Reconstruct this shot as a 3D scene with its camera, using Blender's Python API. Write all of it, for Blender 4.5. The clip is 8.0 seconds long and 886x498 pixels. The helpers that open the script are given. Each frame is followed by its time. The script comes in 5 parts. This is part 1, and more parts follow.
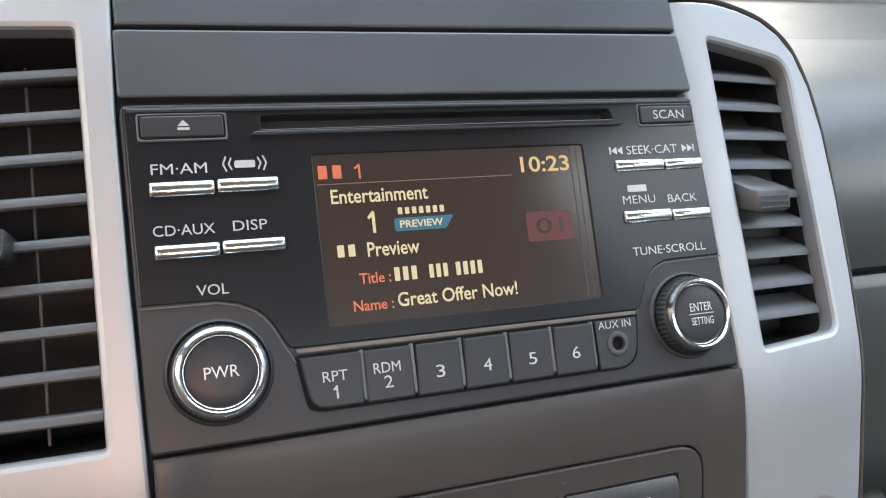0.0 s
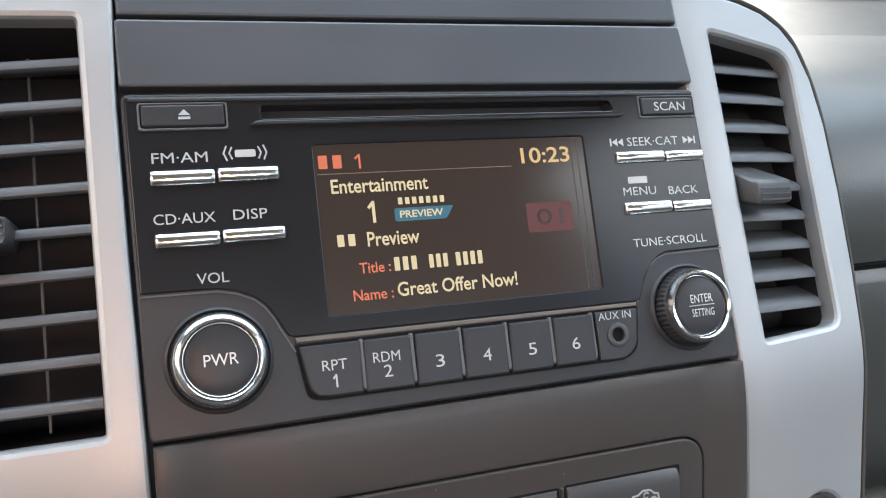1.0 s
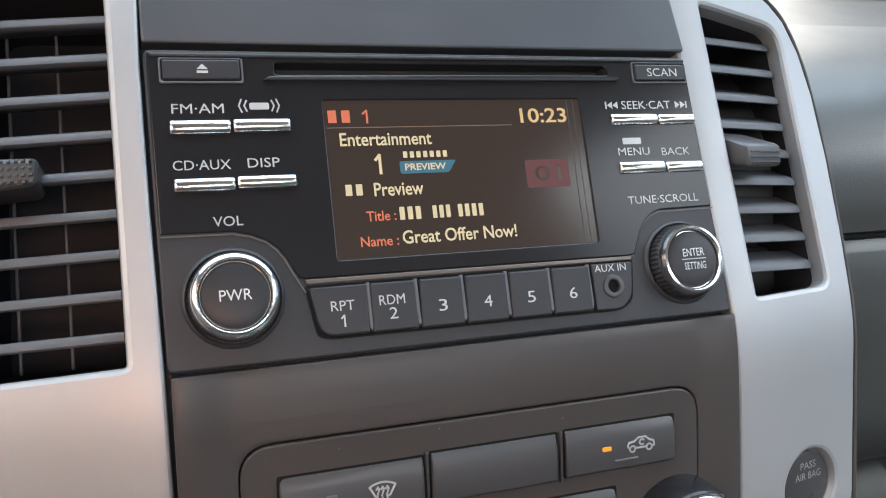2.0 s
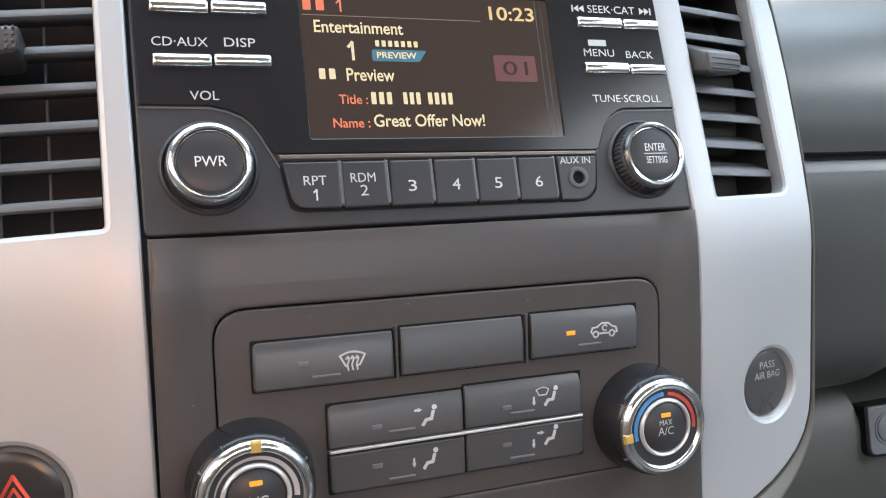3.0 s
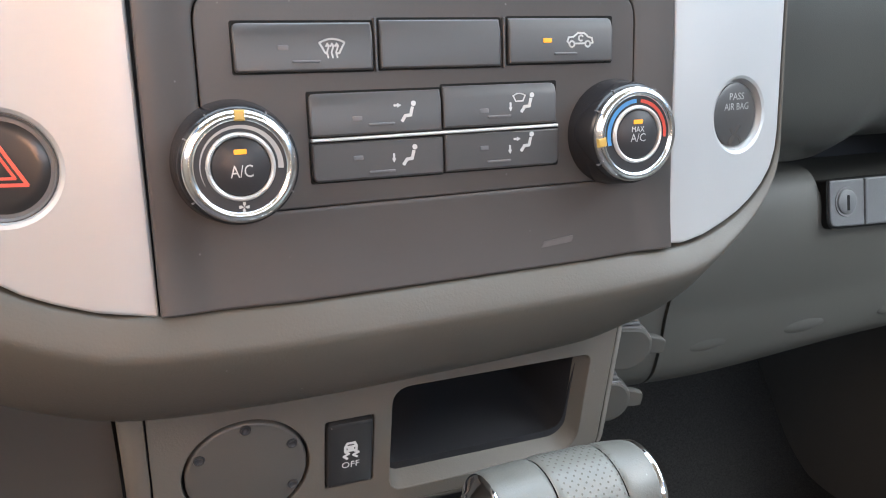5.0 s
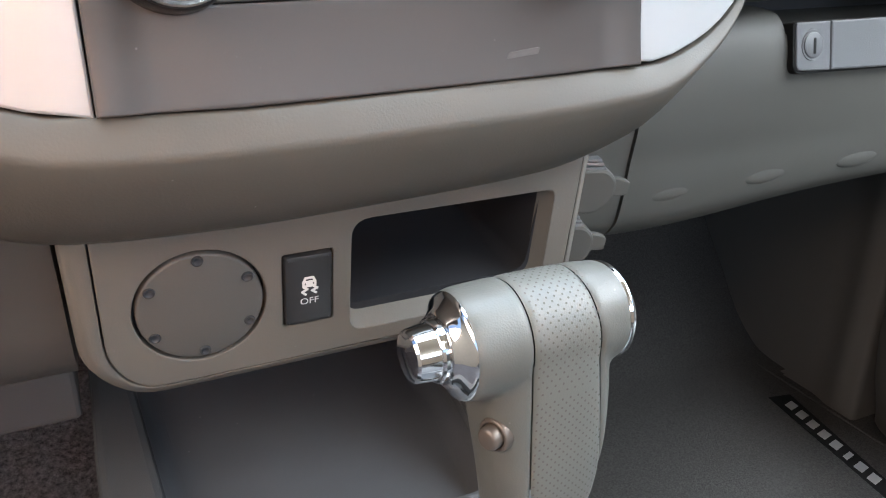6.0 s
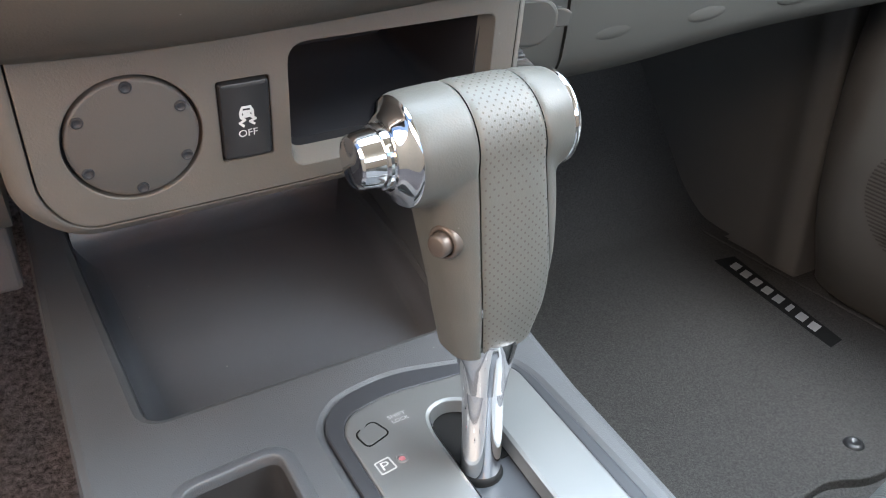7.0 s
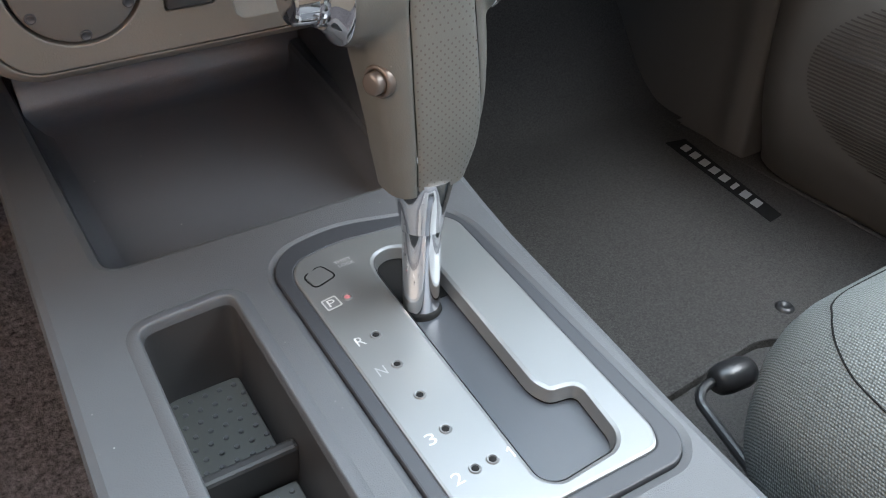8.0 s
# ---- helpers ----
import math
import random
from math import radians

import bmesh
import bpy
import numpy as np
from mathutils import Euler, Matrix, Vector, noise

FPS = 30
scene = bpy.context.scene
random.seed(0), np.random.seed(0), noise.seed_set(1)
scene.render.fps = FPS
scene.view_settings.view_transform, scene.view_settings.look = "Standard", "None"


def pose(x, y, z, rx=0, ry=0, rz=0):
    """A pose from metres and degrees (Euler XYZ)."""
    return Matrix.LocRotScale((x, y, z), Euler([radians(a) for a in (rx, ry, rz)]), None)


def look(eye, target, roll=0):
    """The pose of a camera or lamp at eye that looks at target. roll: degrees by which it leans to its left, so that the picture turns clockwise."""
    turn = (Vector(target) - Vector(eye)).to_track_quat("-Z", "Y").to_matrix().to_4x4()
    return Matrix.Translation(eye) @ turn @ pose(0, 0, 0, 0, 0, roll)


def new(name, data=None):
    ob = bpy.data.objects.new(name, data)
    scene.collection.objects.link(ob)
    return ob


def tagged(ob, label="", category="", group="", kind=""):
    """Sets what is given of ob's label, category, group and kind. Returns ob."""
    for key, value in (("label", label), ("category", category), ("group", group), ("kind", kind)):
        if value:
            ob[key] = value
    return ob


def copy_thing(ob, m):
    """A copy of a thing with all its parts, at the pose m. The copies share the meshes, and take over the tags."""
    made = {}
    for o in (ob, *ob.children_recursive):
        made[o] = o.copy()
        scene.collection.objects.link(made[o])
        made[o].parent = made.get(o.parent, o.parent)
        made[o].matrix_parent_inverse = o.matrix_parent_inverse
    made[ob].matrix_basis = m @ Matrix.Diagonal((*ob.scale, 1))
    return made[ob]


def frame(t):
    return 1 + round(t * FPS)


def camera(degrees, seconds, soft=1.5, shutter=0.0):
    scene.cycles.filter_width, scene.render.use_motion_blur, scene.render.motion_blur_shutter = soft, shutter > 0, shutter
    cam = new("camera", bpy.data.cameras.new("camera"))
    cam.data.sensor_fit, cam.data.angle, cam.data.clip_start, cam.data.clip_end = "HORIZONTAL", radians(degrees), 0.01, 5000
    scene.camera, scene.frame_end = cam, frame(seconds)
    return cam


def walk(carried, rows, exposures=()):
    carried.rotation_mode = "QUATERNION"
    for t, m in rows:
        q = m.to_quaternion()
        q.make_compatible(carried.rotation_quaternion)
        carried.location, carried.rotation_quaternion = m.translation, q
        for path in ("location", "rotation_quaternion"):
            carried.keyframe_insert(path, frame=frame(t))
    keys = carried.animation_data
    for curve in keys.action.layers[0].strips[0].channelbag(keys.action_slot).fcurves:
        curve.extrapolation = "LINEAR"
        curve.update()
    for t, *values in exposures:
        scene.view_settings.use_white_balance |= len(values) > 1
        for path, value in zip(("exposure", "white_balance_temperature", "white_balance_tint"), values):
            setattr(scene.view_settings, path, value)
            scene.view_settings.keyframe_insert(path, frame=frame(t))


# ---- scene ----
from mathutils.geometry import tessellate_polygon
from math import sin, cos, pi, hypot

# ---------------------------------------------------------------- camera
cam = camera(57.5, 8.0, soft=1.1)
METRES, EYE, TILT, LEAN, TURN = 0.27, 0.70, -12.0, 0.4, -20.0
ROWS = [
    (0.0, 0.0, 0.0, 0.0, 0.0, 0.0, -0.0),
    (0.5, -0.0023, -0.0036, -0.0028, 0.19, 0.09, -0.04),
    (1.0, 0.0077, -0.0016, -0.0148, 0.44, 0.16, -0.1),
    (1.2, 0.002, -0.0009, -0.023, 0.68, 0.41, -0.05),
    (2.3, 0.0202, -0.0693, -0.1526, 0.69, 2.25, -0.14),
    (2.5, 0.0239, -0.0749, -0.1838, 0.51, 2.4, -0.24),
    (3.0, 0.0361, -0.0827, -0.2714, -0.08, 2.38, -0.36),
    (3.5, 0.0347, -0.0988, -0.3355, -0.78, 1.56, -0.48),
    (4.0, 0.0149, -0.0996, -0.4097, -1.49, -0.49, -0.49),
    (4.2, 0.0175, -0.101, -0.4309, -1.56, -1.86, -0.57),
    (5.3, 0.0285, -0.1017, -0.5784, -2.63, -6.27, 0.13),
    (5.5, 0.0231, -0.0907, -0.6065, -3.34, -7.56, 0.17),
    (6.0, 0.0198, -0.0664, -0.6753, -5.37, -11.22, 0.14),
    (6.5, 0.0127, -0.069, -0.748, -7.15, -14.38, 1.11),
    (7.0, 0.0237, -0.0836, -0.8201, -9.45, -17.35, 2.26),
    (7.5, 0.0313, -0.1267, -0.8501, -11.15, -20.18, 2.61),
    (7.8, 0.0422, -0.1707, -0.8767, -11.66, -22.6, 2.49),
    (8.0, 0.0514, -0.1932, -0.89, -11.68, -24.08, 1.98),
]
walk(cam, [(t, pose(0, 0, EYE, TILT, LEAN, TURN) @ pose(METRES * x, METRES * y, METRES * z, 90 + pitch, roll, yaw)) for t, x, y, z, yaw, pitch, roll in ROWS],
     exposures=((0.0, -0.14), (1.2, -0.15), (2.5, -0.22), (3.0, 0.1), (3.5, 0.24), (4.2, 0.4), (5.5, 0.68), (6.0, 0.92), (6.5, 1.15), (7.0, 1.06), (7.5, 0.78), (8.0, 0.60)))

# ---------------------------------------------------------------- light
world = bpy.data.worlds.new("sky")
world.use_nodes = True
scene.world = world
sky = world.node_tree.nodes.new("ShaderNodeTexSky")
sky.sky_type, sky.sun_disc = "NISHITA", False
sky.sun_elevation, sky.sun_rotation = radians(60), radians(169)
world.node_tree.links.new(sky.outputs[0], world.node_tree.nodes["Background"].inputs[0])
world.node_tree.nodes["Background"].inputs[1].default_value = 0.15


def area_lamp(name, eye, target, sx, sy, watts, colour, spread=180):
    data = bpy.data.lights.new(name, "AREA")
    data.shape, data.size, data.size_y, data.energy, data.color = "RECTANGLE", sx, sy, watts, colour
    ob = new(name, data)
    data.spread = radians(spread)
    ob.matrix_world = look(eye, target)
    return ob


sun = new("sun", bpy.data.lights.new("sun", "SUN"))
sun.data.energy, sun.data.angle, sun.data.color = 5.0, radians(0.5), (1.0, 0.93, 0.82)
sun.matrix_world = look((0.4, -2.0, 3.6), (0, 0, 0))
area_lamp("driver_window_light", (-0.66, -0.15, 0.88), (0.45, 0.30, 0.20), 0.8, 0.36, 1.4, (1.0, 0.79, 0.62), 80)
# Orange lamp added at the rear for a warm streak on the silver trim.
area_lamp("trim_glow_light", (-0.36, -1.5, 0.90), (-0.06, 0.24, 0.57), 0.26, 0.32, 0.26, (1.0, 0.47, 0.22), 26)
area_lamp("passenger_window_light", (0.86, -0.05, 0.90), (0.45, 0.32, -0.20), 0.9, 0.36, 6.2, (0.86, 0.94, 1.0), 100)
area_lamp("windscreen_light", (0.14, 0.24, 1.08), (0.12, 0.0, 0.5), 1.15, 0.42, 11.8, (0.70, 0.86, 1.0))
# Extra lamp ahead of the dash, added to brighten the pad's top.
area_lamp("dash_top_fill_light", (0.30, 0.62, 1.06), (0.36, 0.30, 0.66), 1.0, 0.40, 11.0, (1.0, 0.95, 0.86))
area_lamp("rear_window_light", (0.30, -1.5, 0.95), (0.2, 0.2, 0.6), 1.0, 0.34, 7.2, (0.78, 0.89, 1.0))

# ---------------------------------------------------------------- materials


def nodes_of(name):
    m = bpy.data.materials.new(name)
    m.use_nodes = True
    return m, m.node_tree.nodes, m.node_tree.links, m.node_tree.nodes["Principled BSDF"]


def surface(name, colour, rough=0.5, metal=0.0, grain=1200.0, bump=0.15, depth=0.0002, vary=0.12, patch=18.0, coat=0.0, spec=0.5, kind="noise", rough_vary=0.12, dust=0.0):
    """A painted, moulded or woven surface: colour and gloss vary at two scales, with a fine relief."""
    m, n, l, p = nodes_of(name)
    co = n.new("ShaderNodeTexCoord")
    big = n.new("ShaderNodeTexNoise")
    big.inputs["Scale"].default_value, big.inputs["Detail"].default_value = patch, 5
    l.new(co.outputs["Object"], big.inputs["Vector"])
    mix = n.new("ShaderNodeMix")
    mix.data_type = "RGBA"
    mix.inputs[6].default_value = (*[c * (1 - vary) for c in colour], 1)
    mix.inputs[7].default_value = (*[min(1, c * (1 + vary)) for c in colour], 1)
    l.new(big.outputs["Fac"], mix.inputs[0])
    if dust:
        dot = n.new("ShaderNodeTexVoronoi")
        dot.inputs["Scale"].default_value = 190
        l.new(co.outputs["Object"], dot.inputs["Vector"])
        near_dot, some = n.new("ShaderNodeMapRange"), n.new("ShaderNodeMapRange")
        near_dot.inputs["From Min"].default_value, near_dot.inputs["From Max"].default_value = 0.09, 0.04
        some.inputs["From Min"].default_value, some.inputs["From Max"].default_value = 0.78, 0.95
        l.new(dot.outputs["Distance"], near_dot.inputs["Value"])
        l.new(dot.outputs["Color"], some.inputs["Value"])
        both, speck = n.new("ShaderNodeMath"), n.new("ShaderNodeMix")
        both.operation = "MULTIPLY"
        speck.data_type = "RGBA"
        l.new(near_dot.outputs[0], both.inputs[0])
        l.new(some.outputs[0], both.inputs[1])
        l.new(both.outputs[0], speck.inputs[0])
        l.new(mix.outputs[2], speck.inputs[6])
        speck.inputs[7].default_value = (dust, dust, dust * 0.95, 1)
        l.new(speck.outputs[2], p.inputs["Base Color"])
    else:
        l.new(mix.outputs[2], p.inputs["Base Color"])
    span = n.new("ShaderNodeMapRange")
    span.inputs["To Min"].default_value = max(0.02, rough - rough_vary)
    span.inputs["To Max"].default_value = min(1.0, rough + rough_vary)
    fine = n.new("ShaderNodeTexVoronoi" if kind == "leather" else "ShaderNodeTexNoise")
    fine.inputs["Scale"].default_value = grain
    if kind != "leather":
        fine.inputs["Detail"].default_value = 3
    l.new(co.outputs["Object"], fine.inputs["Vector"])
    l.new(big.outputs["Fac"], span.inputs["Value"])
    l.new(span.outputs[0], p.inputs["Roughness"])
    if bump:
        b = n.new("ShaderNodeBump")
        b.inputs["Strength"].default_value, b.inputs["Distance"].default_value = bump, depth
        l.new(fine.outputs[0], b.inputs["Height"])
        l.new(b.outputs[0], p.inputs["Normal"])
    p.inputs["Metallic"].default_value = metal
    p.inputs["Coat Weight"].default_value = coat
    p.inputs["Specular IOR Level"].default_value = spec
    return m


def glow(name, colour, strength):
    m, n, l, p = nodes_of(name)
    p.inputs["Base Color"].default_value = (*[c * 0.2 for c in colour], 1)
    p.inputs["Emission Color"].default_value = (*colour, 1)
    p.inputs["Emission Strength"].default_value = strength
    return m


def woven(name, dark, light, scale, bump, depth):
    """Knitted seat cloth: rows of small loops over two threads."""
    m, n, l, p = nodes_of(name)
    co = n.new("ShaderNodeTexCoord")
    v = n.new("ShaderNodeTexVoronoi")
    v.voronoi_dimensions = "2D"
    v.inputs["Scale"].default_value = scale
    v.inputs["Randomness"].default_value = 0.22
    split, join = n.new("ShaderNodeSeparateXYZ"), n.new("ShaderNodeCombineXYZ")
    l.new(co.outputs["Object"], split.inputs[0])
    for way, axis, k in ((0, 0, 0.7), (1, 1, -0.5)):
        slip = n.new("ShaderNodeMath")
        slip.operation = "MULTIPLY_ADD"
        slip.inputs[1].default_value = k
        l.new(split.outputs[2], slip.inputs[0])
        l.new(split.outputs[axis], slip.inputs[2])
        l.new(slip.outputs[0], join.inputs[way])
    l.new(join.outputs[0], v.inputs["Vector"])
    mix = n.new("ShaderNodeMix")
    mix.data_type = "RGBA"
    mix.inputs[6].default_value, mix.inputs[7].default_value = (*light, 1), (*dark, 1)
    ramp = n.new("ShaderNodeMapRange")
    ramp.inputs["From Max"].default_value = 0.75
    l.new(v.outputs["Distance"], ramp.inputs["Value"])
    l.new(ramp.outputs[0], mix.inputs[0])
    l.new(mix.outputs[2], p.inputs["Base Color"])
    b = n.new("ShaderNodeBump")
    b.invert = True
    b.inputs["Strength"].default_value, b.inputs["Distance"].default_value = bump, depth
    l.new(v.outputs["Distance"], b.inputs["Height"])
    l.new(b.outputs[0], p.inputs["Normal"])
    p.inputs["Roughness"].default_value = 0.9
    p.inputs["Specular IOR Level"].default_value = 0.2
    return m


def carpet(name, dark, light, scale, bump=0.8, depth=0.003):
    m, n, l, p = nodes_of(name)
    co = n.new("ShaderNodeTexCoord")
    a = n.new("ShaderNodeTexNoise")
    a.inputs["Scale"].default_value, a.inputs["Detail"].default_value = scale, 6
    a.inputs["Roughness"].default_value = 0.75
    l.new(co.outputs["Object"], a.inputs["Vector"])
    ramp = n.new("ShaderNodeMapRange")
    ramp.inputs["From Min"].default_value, ramp.inputs["From Max"].default_value = 0.32, 0.68
    l.new(a.outputs["Fac"], ramp.inputs["Value"])
    mix = n.new("ShaderNodeMix")
    mix.data_type = "RGBA"
    mix.inputs[6].default_value, mix.inputs[7].default_value = (*dark, 1), (*light, 1)
    l.new(ramp.outputs[0], mix.inputs[0])
    l.new(mix.outputs[2], p.inputs["Base Color"])
    b = n.new("ShaderNodeBump")
    b.inputs["Strength"].default_value, b.inputs["Distance"].default_value = bump, depth
    l.new(a.outputs["Fac"], b.inputs["Height"])
    l.new(b.outputs[0], p.inputs["Normal"])
    p.inputs["Roughness"].default_value = 0.95
    p.inputs["Specular IOR Level"].default_value = 0.1
    return m


PANEL = surface("charcoal_panel_plastic", (0.057, 0.0515, 0.0495), 0.36, bump=0.12, grain=1500, dust=0.16, spec=0.28)
PAD = surface("soft_dash_plastic", (0.068, 0.073, 0.083), 0.38, bump=0.10, grain=1600)
DASH = surface("grained_dash_plastic", (0.047, 0.048, 0.045), 0.38, bump=0.4, grain=1500, kind="leather", depth=0.00014)
GREY = surface("warm_grey_plastic", (0.100, 0.091, 0.080), 0.58, bump=0.3, grain=1100, depth=0.0003, dust=0.22)
LIPM = surface("brown_grey_lip_plastic", (0.069, 0.062, 0.052), 0.58, bump=0.3, grain=1000, depth=0.0003, dust=0.2)
CAPM = surface("dark_cap_plastic", (0.072, 0.067, 0.062), 0.5, bump=0.25, grain=1200)
LID = surface("cool_grey_plastic", (0.052, 0.0505, 0.045), 0.6, bump=0.2, grain=1000)
TRIMDARK = surface("dark_footwell_plastic", (0.062, 0.059, 0.060), 0.6, bump=0.3, grain=700)
CONSOLE = surface("console_grey_plastic", (0.079, 0.082, 0.087), 0.48, bump=0.5, grain=1500, depth=0.0004, dust=0.4)
RUBBER = surface("dark_rubber_mat", (0.092, 0.093, 0.086), 0.55, bump=0.25, grain=1300)
DUCT = surface("dark_duct_plastic", (0.030, 0.0305, 0.035), 0.6, bump=0.1, spec=0.12)
DARK = surface("dark_cavity_plastic", (0.025, 0.026, 0.030), 0.6, bump=0.1, spec=0.3)
KEY = surface("dark_key_plastic", (0.031, 0.031, 0.034), 0.40, bump=0.08, grain=1800, spec=0.3)
INKP = surface("black_switch_plastic", (0.020, 0.020, 0.021), 0.32, bump=0.08, grain=1800)
KEYC = surface("charcoal_key_plastic", (0.045, 0.0437, 0.0445), 0.38, bump=0.1, grain=1700)
RINGS = surface("silver_dial_ring", (0.55, 0.545, 0.54), 0.3, metal=0.5, bump=0.0, vary=0.05)
SURRM = surface("dark_surround_plastic", (0.033, 0.035, 0.040), 0.5, bump=0.2, grain=1300)
SLIDE = surface("blue_grey_slide_plastic", (0.046, 0.050, 0.057), 0.34, bump=0.1, grain=1500)
BINM = surface("dark_bin_plastic", (0.034, 0.033, 0.033), 0.5, bump=0.2, grain=1000)
TRAYM = surface("tray_lining", (0.071, 0.074, 0.082), 0.42, bump=0.25, grain=900, vary=0.22, patch=25, dust=0.4)
GLOSS = surface("piano_black_face", (0.015, 0.0145, 0.016), 0.19, bump=0.0, rough_vary=0.05, spec=0.3)
SILVER = surface("satin_silver_paint", (0.385, 0.39, 0.395), 0.5, metal=0.5, bump=0.06, grain=2600, vary=0.04, depth=0.0001)
BRUSHED = surface("satin_silver_plate", (0.225, 0.229, 0.229), 0.45, metal=0.66, bump=0.05, grain=2600, vary=0.05, depth=0.0001)
CHROME = surface("bright_chrome", (0.85, 0.85, 0.86), 0.07, metal=1.0, bump=0.0, rough_vary=0.03, vary=0.03)
RIMS = surface("satin_chrome", (0.80, 0.79, 0.78), 0.17, metal=1.0, bump=0.0, rough_vary=0.04, vary=0.03)
GREYTRIM = surface("grey_vane_plastic", (0.10, 0.10, 0.105), 0.45, bump=0.1)
BLADE = surface("vent_blade_plastic", (0.079, 0.080, 0.086), 0.48, bump=0.1)
GRIP = surface("worn_grip_leather", (0.096, 0.095, 0.086), 0.42, bump=0.3, grain=1300, kind="leather", rough_vary=0.18, vary=0.2, patch=45, dust=0.3)
BAND = surface("perforated_grip_leather", (0.108, 0.108, 0.098), 0.45, bump=0.2, grain=1500, kind="leather")
WHITE = surface("white_print", (0.45, 0.45, 0.445), 0.5, bump=0.0, vary=0.03)
BRIGHT = surface("bright_white_print", (0.62, 0.62, 0.61), 0.4, bump=0.0, vary=0.02)
PALE = surface("pale_plate_print", (0.50, 0.50, 0.50), 0.5, bump=0.0, vary=0.08)
FAINT = surface("faint_plate_print", (0.34, 0.34, 0.34), 0.45, bump=0.0, vary=0.08)
DIM = surface("mid_grey_print", (0.32, 0.32, 0.32), 0.5, bump=0.0, vary=0.05)
SCUFF = surface("rubbed_plastic", (0.082, 0.075, 0.072), 0.42, bump=0.1, vary=0.3, patch=300)
PIT = surface("brown_punched_hole", (0.078, 0.072, 0.062), 0.7, bump=0.0)
# Also black where a gap, hole or slot would be in shade.
INK = surface("black_ink_and_gap_shade", (0.012, 0.012, 0.012), 0.7, bump=0.0, spec=0.1)
RED = surface("red_print", (0.70, 0.09, 0.06), 0.45, bump=0.0, vary=0.04)
BLUE = surface("blue_print", (0.10, 0.34, 0.70), 0.45, bump=0.0, vary=0.04)
GOLD = surface("amber_lens", (0.45, 0.29, 0.07), 0.35, bump=0.0)
COPPER = surface("bronze_button_and_reflection", (0.135, 0.110, 0.094), 0.38, metal=0.5, bump=0.0)
CREAM = glow("cream_screen_text", (1.0, 0.83, 0.50), 0.52)
AMBER = glow("amber_screen_text", (0.95, 0.22, 0.10), 0.55)
OCHRE = glow("ochre_screen_clock", (1.0, 0.66, 0.28), 0.5)
CYAN = glow("blue_screen_badge", (0.06, 0.28, 0.40), 0.3)
MAROON = glow("maroon_screen_badge", (0.30, 0.05, 0.04), 0.11)
RULE = glow("brown_screen_rule", (0.35, 0.22, 0.14), 0.3)
LED = glow("orange_indicator", (1.0, 0.36, 0.02), 1.0)
SCREEN = glow("backlit_dark_screen", (0.046, 0.033, 0.028), 1.0)
SCREEN.node_tree.nodes["Principled BSDF"].inputs["Roughness"].default_value = 0.16
SCREEN.node_tree.nodes["Principled BSDF"].inputs["Specular IOR Level"].default_value = 0.4
PINK = surface("pink_lens", (0.45, 0.16, 0.18), 0.3, bump=0.0)
SEAT = woven("grey_knit_cloth", (0.070, 0.077, 0.075), (0.215, 0.231, 0.226), 600, 0.8, 0.0014)
SEAT_IN = woven("patterned_seat_cloth", (0.03, 0.03, 0.03), (0.30, 0.31, 0.31), 120, 0.5, 0.0012)
CARPET = carpet("charcoal_carpet", (0.036, 0.035, 0.034), (0.095, 0.091, 0.088), 420)
MAT = carpet("charcoal_floor_mat", (0.038, 0.036, 0.035), (0.088, 0.084, 0.081), 520)
TUNNEL = carpet("brown_fleck_carpet", (0.042, 0.037, 0.037), (0.39, 0.35, 0.357), 250, 1.0, 0.006)
# Tan here and on the walls is chosen to warm chrome reflections.
HEADLINER = surface("tan_reflected_headliner", (0.56, 0.47, 0.37), 0.95, bump=0.2, grain=700)
DOORTRIM = surface("dark_door_plastic", (0.100, 0.096, 0.090), 0.55, bump=0.3, grain=700)
CABIN = surface("tan_reflected_wall", (0.36, 0.285, 0.22), 0.9, bump=0.2, grain=500)

# ---------------------------------------------------------------- mesh helpers
MM = 0.001


def offset(poly, d):
    """The outline moved inwards by d (counter-clockwise outlines)."""
    n = len(poly)
    out = []
    for i in range(n):
        (ax, ay), (bx, by), (cx, cy) = poly[i - 1], poly[i], poly[(i + 1) % n]
        e, f = (bx - ax, by - ay), (cx - bx, cy - by)
        le, lf = hypot(*e) or 1e-9, hypot(*f) or 1e-9
        m, q = (-e[1] / le, e[0] / le), (-f[1] / lf, f[0] / lf)
        k = max(0.35, 1 + m[0] * q[0] + m[1] * q[1])
        out.append((bx + d * (m[0] + q[0]) / k, by + d * (m[1] + q[1]) / k))
    return out


def rounded(poly, r, seg=5):
    """Rounds the corners of an outline; r is one radius or one for each corner."""
    n, out = len(poly), []
    for i in range(n):
        a, b, c = Vector(poly[i - 1]), Vector(poly[i]), Vector(poly[(i + 1) % n])
        rad = r[i] if isinstance(r, (list, tuple)) else r
        u, v = (a - b), (c - b)
        k = min(rad, u.length * 0.48, v.length * 0.48)
        if k < 1e-6:
            out.append(tuple(b))
            continue
        p, q = b + u.normalized() * k, b + v.normalized() * k
        for j in range(seg + 1):
            t = j / seg
            out.append(tuple(p * (1 - t) ** 2 + b * 2 * t * (1 - t) + q * t * t))
    return out


def rect(u0, u1, v0, v1, r=0.0, seg=4):
    p = [(u0, v0), (u1, v0), (u1, v1), (u0, v1)]
    return rounded(p, r, seg) if r else p


def disc(u, v, r, n=48, ry=None):
    return [(u + r * cos(2 * pi * i / n), v + (ry or r) * sin(2 * pi * i / n)) for i in range(n)]


